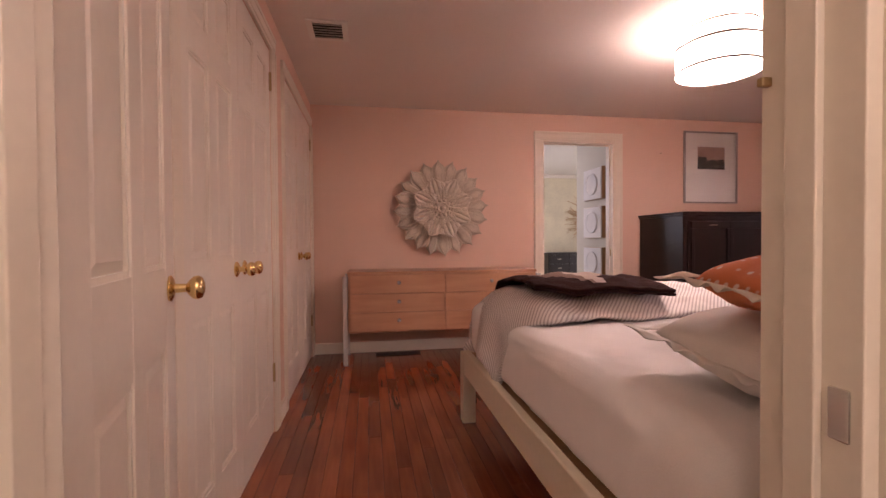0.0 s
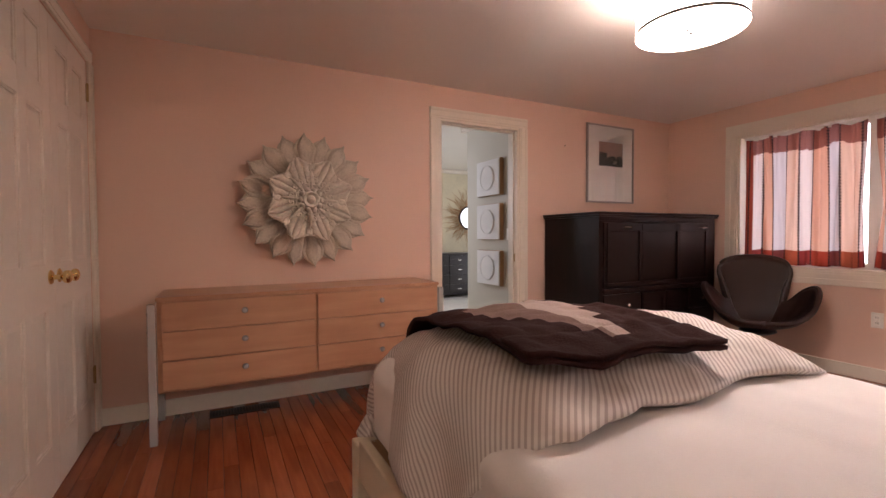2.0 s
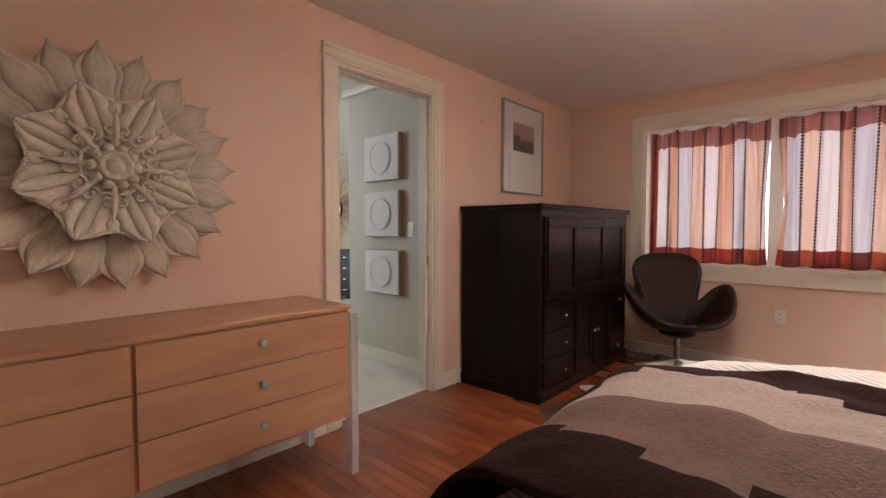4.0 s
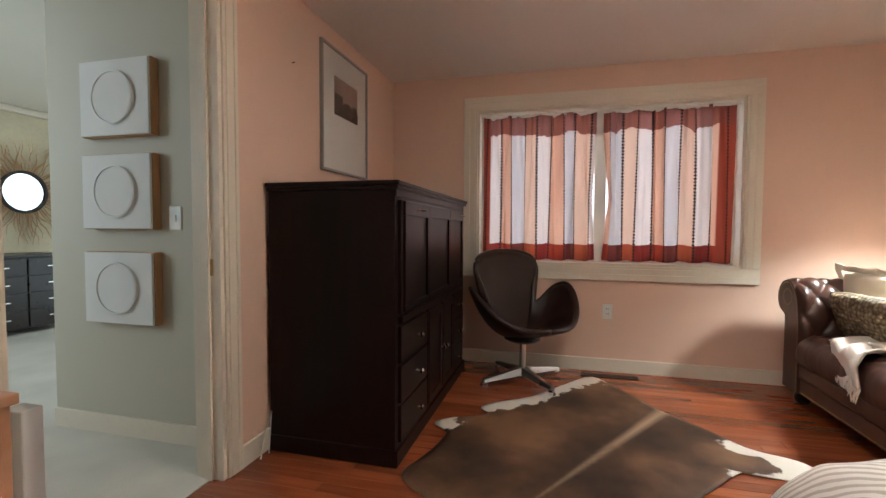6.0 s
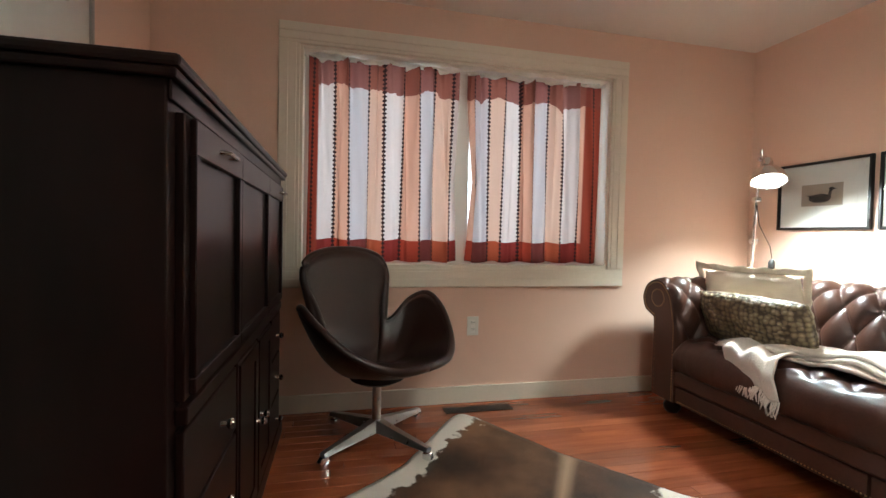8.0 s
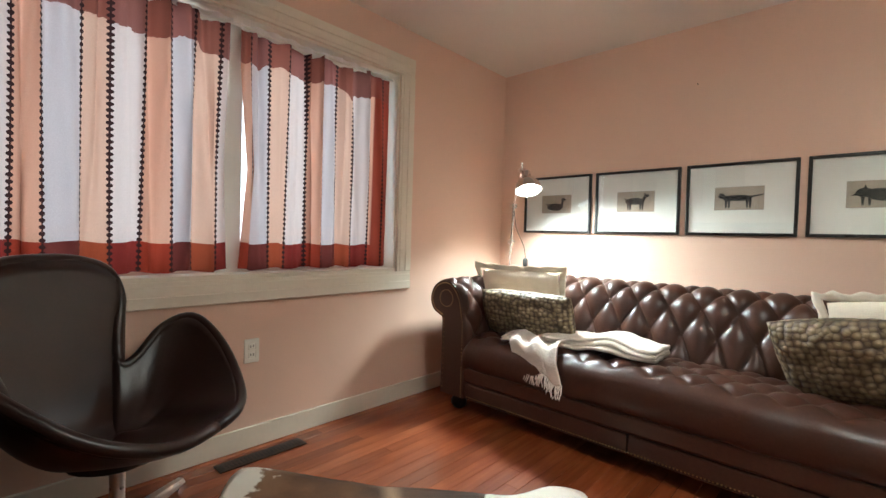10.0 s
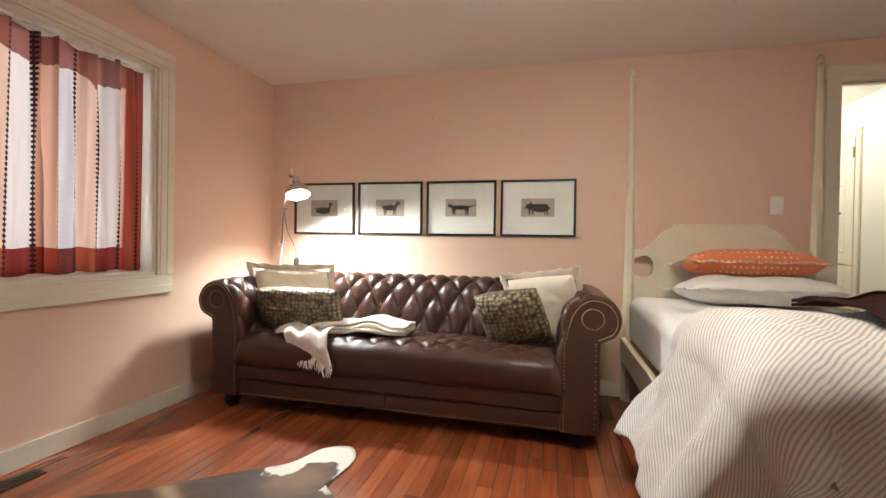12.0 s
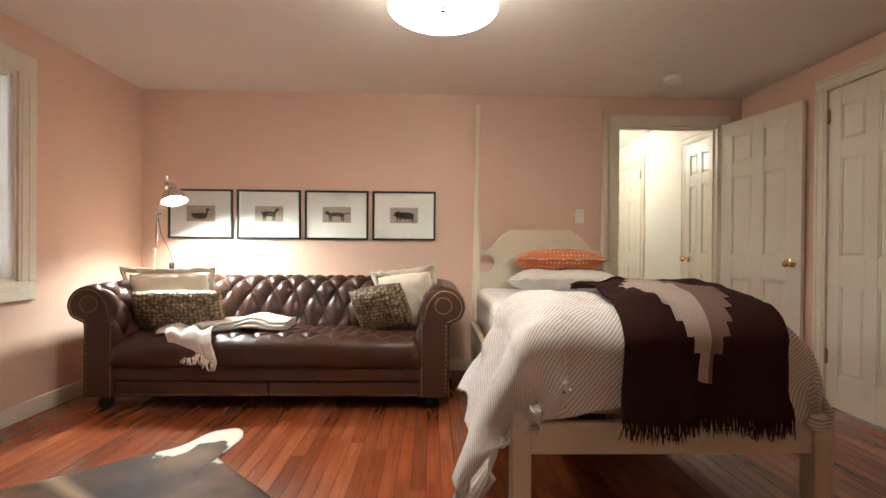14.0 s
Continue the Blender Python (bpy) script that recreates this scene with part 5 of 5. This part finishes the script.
mid = thicken(part("acanthus_leaf", sheet(bmesh.new(), 50, 34, acanthus), PLASTER, med, smooth=40), 0.009, 0)
for k in range(8):
    q = mid if k == 0 else new("acanthus_leaf", mid.data)
    if k:
        q.parent = med
        thicken(q, 0.009, 0)
    q.matrix_basis = pose(0, 0, 0, 0, 0, 45 * k + 20)
for k in range(8):
    bm = bmesh.new()
    for s in (-1, 1):
        pts = []
        for j in range(14):
            th = j * 0.55
            rr = 0.030 - 0.0019 * j
            pts.append((0.125 + rr * math.cos(th + 2.6), s * (0.022 + rr * math.sin(th + 2.6)), 0.128 + 0.0012 * j))
        tube(bm, [pose(0, 0, 0, 0, 0, 45 * k + 42.5) @ Vector(p) for p in pts], [0.006] * 12 + [0.008, 0.004], 6)
    tube(bm, [pose(0, 0, 0, 0, 0, 45 * k + 42.5) @ Vector(p) for p in ((0.07, 0, 0.125), (0.11, 0, 0.138), (0.16, 0, 0.136), (0.19, 0, 0.120))], [0.007, 0.010, 0.011, 0.003], 6)
    part("scroll", bm, PLASTER, med, smooth=60)
bm = lathe(bmesh.new(), [(0.058, 0.10), (0.060, 0.135), (0.048, 0.147), (0.030, 0.137), (0.020, 0.150), (0.004, 0.157)], Matrix(), 24)
for k in range(10):
    a = 2 * math.pi * k / 10
    lathe(bm, [(0.018, 0.10), (0.019, 0.132), (0.010, 0.142), (0.002, 0.145)], Matrix.Translation((0.066 * math.cos(a), 0.066 * math.sin(a), 0)), 10)
part("rosette", bm, PLASTER, med, smooth=60)
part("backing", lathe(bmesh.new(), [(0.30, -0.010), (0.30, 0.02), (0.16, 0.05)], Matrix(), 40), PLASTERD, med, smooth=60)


# ---- pictures ----
def picture(m, w, h, fw, frame_mat, label, group, inner, shapes, colours):
    """A framed print: local x to the right, z up, front towards -y; inner: the print's x0 z0 x1 z1."""
    ob = thing("framed_picture", label, "picture", group, at=m)
    bm = bmesh.new()
    for row in ((-w / 2, -0.022, -h / 2, -w / 2 + fw, 0, h / 2), (w / 2 - fw, -0.022, -h / 2, w / 2, 0, h / 2), (-w / 2 + fw, -0.022, -h / 2, w / 2 - fw, 0, -h / 2 + fw), (-w / 2 + fw, -0.022, h / 2 - fw, w / 2 - fw, 0, h / 2)):
        box(bm, *row, bevel=0.003, seg=2)
    part("frame", bm, frame_mat, ob)
    mat_ = part("mat_board", boxes((-w / 2 + fw, -0.008, -h / 2 + fw, w / 2 - fw, -0.002, h / 2 - fw)), PAPER, ob)
    x0, za, x1, zb = inner
    part("print", boxes((x0, -0.0095, za, x1, -0.0079, zb)), colours[0], mat_)
    for pts, c in shapes:
        bm = bmesh.new()
        outline(bm, [(x, -z) for x, z in pts], -0.0112, -0.0094, pose(0, 0, 0, -90))
        part("printed_shape", bm, c, mat_)
    pane = part("glazing", boxes((-w / 2 + fw, -0.0165, -h / 2 + fw, w / 2 - fw, -0.0140, h / 2 - fw)), GLASS, ob)
    pane.visible_shadow = False
    return ob


def blob(cx_, cz_, rx, rz, k=18, wob=0.0, seed=0):
    return [(cx_ + rx * math.cos(2 * math.pi * i / k) * (1 + wob * math.sin(i * 2.1 + seed)), cz_ + rz * math.sin(2 * math.pi * i / k) * (1 + wob * math.cos(i * 1.7 + seed))) for i in range(k)]


def bar(x0, za, x1, zb):
    return [(x0, za), (x1, za), (x1, zb), (x0, zb)]


DARK = INK
def limbs(*xs):
    return [([(x, -0.048), (x + 0.007, -0.048), (x + 0.011, 0.0), (x - 0.004, 0.0)], DARK) for x in xs]


DUCK = [(blob(-0.008, -0.016, 0.062, 0.026, wob=0.05), DARK), ([(0.030, -0.015), (0.052, -0.012), (0.058, 0.030), (0.046, 0.032)], DARK), (blob(0.055, 0.036, 0.015, 0.010), DARK),
        ([(0.066, 0.040), (0.086, 0.032), (0.066, 0.031)], DARK), ([(-0.06, -0.012), (-0.085, 0.006), (-0.055, 0.004)], DARK)]
GOAT = [(blob(-0.004, 0.006, 0.058, 0.022, wob=0.04), DARK), ([(0.035, 0.010), (0.055, 0.004), (0.070, 0.040), (0.055, 0.044)], DARK), (blob(0.068, 0.038, 0.018, 0.010), DARK),
        ([(0.058, 0.044), (0.050, 0.060), (0.066, 0.046)], DARK), ([(-0.058, 0.014), (-0.074, 0.028), (-0.054, 0.022)], DARK)] + limbs(-0.048, -0.034, 0.028, 0.042)
CAT = [(blob(-0.005, 0.006, 0.070, 0.017, wob=0.04), DARK), (blob(-0.080, 0.018, 0.017, 0.013), DARK), ([(-0.092, 0.026), (-0.090, 0.040), (-0.080, 0.030)], DARK), ([(-0.078, 0.030), (-0.072, 0.040), (-0.068, 0.026)], DARK),
       ([(0.060, 0.006), (0.112, 0.020), (0.112, 0.026), (0.058, 0.016)], DARK)] + limbs(-0.062, -0.048, 0.036, 0.050)
BOAR = [(blob(0.016, 0.002, 0.068, 0.030, wob=0.07, seed=2), DARK), (blob(-0.052, 0.012, 0.030, 0.022), DARK), ([(-0.074, 0.012), (-0.100, -0.002), (-0.074, -0.002)], DARK), ([(-0.056, 0.030), (-0.050, 0.050), (-0.040, 0.030)], DARK)] + limbs(-0.060, -0.036, 0.046, 0.064)
FSHAPES = (DUCK, GOAT, CAT, BOAR)
for k in range(4):
    x = 4.158 - k * 0.5525
    picture(Matrix.Translation((x, YS, 1.277)) @ pose(0, 0, 0, 0, 0, 180), 0.520, 0.404, 0.016, FRAMEB, "black-framed sepia print with wide white mat", "prints above the sofa", (-0.115, -0.060, 0.115, 0.068), FSHAPES[k], (SEPIA,))
DUSK = plain("dusky_sky_print", (0.42, 0.26, 0.20), 0.7, 0.25, 6, 40, 0.05)
GREYW = plain("grey_silver_frame", (0.36, 0.31, 0.28), 0.4, 0.08, 8, 60, 0.05, 0.3)
GREEN = plain("dark_print_hills", (0.07, 0.06, 0.05), 0.7, 0.25, 20, 60, 0.05)
picture(Matrix.Translation((3.765, YF, 1.796)), 0.634, 0.756, 0.016, GREYW, "silver-framed landscape print with wide cream mat", "", (-0.155, -0.02, 0.165, 0.215),
        [(bar(-0.155, -0.018, 0.165, 0.055), GREEN), (bar(-0.153, 0.055, -0.05, 0.11), GREEN), (blob(0.02, 0.06, 0.06, 0.022, wob=0.1), GREEN), (bar(0.09, 0.05, 0.15, 0.085), GREEN), (blob(0.06, 0.02, 0.025, 0.018), SEPIA)], (DUSK,))
for x, y, z in ((3.18, YF, 1.93), (3.28, YS, 1.95)):
    s = -1 if y > 2 else 1
    piece("nail", tube(bmesh.new(), [(x, y, z), (x, y + s * 0.015, z + 0.003)], 0.0025, 6), DARKREG, "small bare nail in the wall", "nail")

# ---- lamps ----
fl = thing("floor_lamp", "chrome articulated floor lamp with dome shade, lit", "floor lamp")
part("base", lathe(bmesh.new(), [(0.12, 0), (0.12, 0.012), (0.10, 0.022), (0.02, 0.030)], Matrix.Translation((4.475, 0.71, 0)), 28), CHROME, fl, smooth=40)
ELBOW, TIP = (4.357, 0.80, 1.256), (4.20, 0.945, 1.475)
part("pole", tube(bmesh.new(), [(4.475, 0.71, 0.02), (4.40, 0.765, 0.83), ELBOW], 0.010, 10), CHROME, fl, smooth=60)
for p in (ELBOW, TIP, (4.383, 0.778, 1.0)):
    part("joint", lathe(bmesh.new(), [(0.008, -0.022), (0.019, -0.018), (0.019, 0.018), (0.008, 0.022)], Matrix.Translation(p) @ pose(0, 0, 0, 90), 14), CHROME, fl, smooth=40)
part("upper_arm", tube(bmesh.new(), [ELBOW, (4.30, 0.85, 1.36), TIP], 0.007, 10), CHROME, fl, smooth=60)
part("tension_knob", tube(bmesh.new(), [TIP, (4.205, 0.945, 1.525)], 0.008, 8), CHROME, fl, smooth=60)
sm = look((4.165, 0.945, 1.425), (4.10, 0.995, 1.24))
shade_ob = part("lamp_shade", lathe(bmesh.new(), [(0.026, 0.045), (0.030, 0.0), (0.052, -0.016), (0.074, -0.045), (0.086, -0.080), (0.089, -0.098), (0.086, -0.098), (0.071, -0.047), (0.048, -0.020), (0.02, -0.006)], sm, 32, False), CHROME, fl, "polished chrome dome shade", 60)
part("reflector", lathe(bmesh.new(), [(0.022, -0.010), (0.046, -0.024), (0.069, -0.052), (0.083, -0.092)], sm, 32, False), PLASTIC, shade_ob, "white enamelled inside", 60)
part("shade_neck", tube(bmesh.new(), [TIP, tuple(sm @ Vector((0, 0, 0.045)))], 0.009, 8), CHROME, fl, smooth=60)
part("bulb", lathe(bmesh.new(), [(0.012, -0.02), (0.034, -0.042), (0.046, -0.064), (0.034, -0.084), (0.004, -0.091)], sm, 18), BULB, shade_ob, smooth=60)
part("cord", tube(bmesh.new(), [ELBOW, (4.33, 0.80, 1.10), (4.275, 0.775, 0.97), (4.264, 0.77, 0.895)], 0.0025, 6), DARKREG, fl)
part("cord_switch", lathe(bmesh.new(), [(0.010, 0.83), (0.019, 0.842), (0.019, 0.878), (0.008, 0.895)], Matrix.Translation((4.264, 0.77, 0)), 12), BLACK, fl, smooth=40)

cl = thing("ceiling_lamp", "two-tier white fabric drum ceiling lamp, lit", "ceiling light")
lm = Matrix.Translation((LAMP[0], LAMP[1], 0))
RIM = plain("grey_shade_binding", (0.16, 0.13, 0.11), 0.8, 0.1)
for r, za, zb, name in ((0.228, 2.020, 2.172, "lower_shade"), (0.20, 2.172, 2.272, "upper_shade")):
    sh = part(name, lathe(bmesh.new(), [(r, za), (r, zb), (r - 0.003, zb), (r - 0.003, za)], lm, 56, False), SHADE, cl, "glowing white fabric drum", 40)
    for z in (za, zb - 0.015):
        part("binding", lathe(bmesh.new(), [(r + 0.003, z), (r + 0.003, z + 0.015), (r - 0.004, z + 0.015), (r - 0.004, z)], lm, 56, False), RIM, sh)
part("diffuser", lathe(bmesh.new(), [(0.222, 2.024), (0.222, 2.030)], lm, 56), DIFFUSER, cl, "glowing white diffuser")
part("finial", lathe(bmesh.new(), [(0.004, 2.005), (0.012, 2.01), (0.012, 2.018), (0.018, 2.024)], lm, 14), NICKEL, cl, smooth=40)
part("canopy", lathe(bmesh.new(), [(0.05, 2.255), (0.065, 2.27), (0.065, ZC)], lm, 24), NICKEL, cl, smooth=40)
part("stem", lathe(bmesh.new(), [(0.006, 2.026), (0.006, 2.26)], lm, 8), NICKEL, cl)

smoke = thing("smoke_detector", "round white smoke detector on ceiling", "smoke detector")
part("cover", lathe(bmesh.new(), [(0.045, ZC - 0.035), (0.062, ZC - 0.028), (0.068, ZC - 0.008)], Matrix.Translation((0.49, 0.985, 0)), 28), PLASTIC, smoke, smooth=50)
part("mount", lathe(bmesh.new(), [(0.072, ZC - 0.009), (0.072, ZC)], Matrix.Translation((0.49, 0.985, 0)), 28), PLASTIC, smoke, smooth=40)

vent = thing("ceiling_vent", "square white louvred ceiling vent", "vent")
vx0, vx1, vy0, vy1 = -0.16, 0.075, 2.63, 2.88
bm = boxes((vx0, vy0, ZC - 0.010, vx0 + 0.035, vy1, ZC), (vx1 - 0.035, vy0, ZC - 0.010, vx1, vy1, ZC), (vx0 + 0.035, vy0, ZC - 0.010, vx1 - 0.035, vy0 + 0.035, ZC), (vx0 + 0.035, vy1 - 0.035, ZC - 0.010, vx1 - 0.035, vy1, ZC), bevel=0.002)
part("frame", bm, PLASTIC, vent)
part("backing", boxes((vx0 + 0.03, vy0 + 0.03, ZC - 0.0025, vx1 - 0.03, vy1 - 0.03, ZC - 0.0005)), INK, vent)
for k in range(6):
    y = vy0 + 0.045 + k * 0.032
    bm = boxes((vx0 + 0.035, -0.010, -0.0012, vx1 - 0.035, 0.010, 0.0012))
    sl = part("slat", bm, PLASTIC, vent)
    sl.matrix_basis = Matrix.Translation((0, y, ZC - 0.010)) @ pose(0, 0, 0, 38)


def register(x0, y0_, x1, y1_, along):
    ob = thing("floor_register", "brown metal floor register by the baseboard", "vent", "floor registers")
    part("plate", boxes((x0, y0_, 0.0005, x1, y1_, 0.005), bevel=0.0015), DARKREG, ob)
    n = 22
    for k in range(n):
        t = (k + 0.5) / n
        if along == "y":
            row = (x0 + 0.02, y0_ + 0.015 + t * (y1_ - y0_ - 0.03) - 0.004, 0.0048, x1 - 0.02, y0_ + 0.015 + t * (y1_ - y0_ - 0.03) + 0.004, 0.0062)
        else:
            row = (x0 + 0.015 + t * (x1 - x0 - 0.03) - 0.004, y0_ + 0.02, 0.0048, x0 + 0.015 + t * (x1 - x0 - 0.03) + 0.004, y1_ - 0.02, 0.0062)
        part("slot", boxes(row), INK, ob)


register(4.48, 2.315, 4.56, 2.715, "y")
register(0.235, 4.06, 0.64, 4.18, "x")

# ---- floor strips ----
rnd = random.Random(12)
width, y_lo, y_hi = 0.066, YD - 0.11, YF + 0.06
x = XC - 0.02
while x < XW:
    y = y_lo - rnd.uniform(0, 1.0)
    while y < y_hi:
        length = rnd.uniform(0.9, 2.1)
        a, b = max(y, y_lo), min(y + length, y_hi)
        if b - a > 0.05:
            bm = bmesh.new()
            w, l, h, c = width / 2 - 0.0006, (b - a) / 2 - 0.0006, 0.012, 0.0012
            lo = [bm.verts.new(p) for p in ((-w, -l, -h), (w, -l, -h), (w, l, -h), (-w, l, -h))]
            md = [bm.verts.new(p) for p in ((-w, -l, -c), (w, -l, -c), (w, l, -c), (-w, l, -c))]
            hi = [bm.verts.new(p) for p in ((-w + c, -l + c, 0), (w - c, -l + c, 0), (w - c, l - c, 0), (-w + c, l - c, 0))]
            bm.faces.new(hi)
            for p, q in ((lo, md), (md, hi)):
                for k in range(4):
                    bm.faces.new((p[k], p[(k + 1) % 4], q[(k + 1) % 4], q[k]))
            ob = part("plank", bm, FLOORW, floor)
            ob.location = (x + width / 2, (a + b) / 2, rnd.uniform(-0.0004, 0.0))
        y += length
    x += width
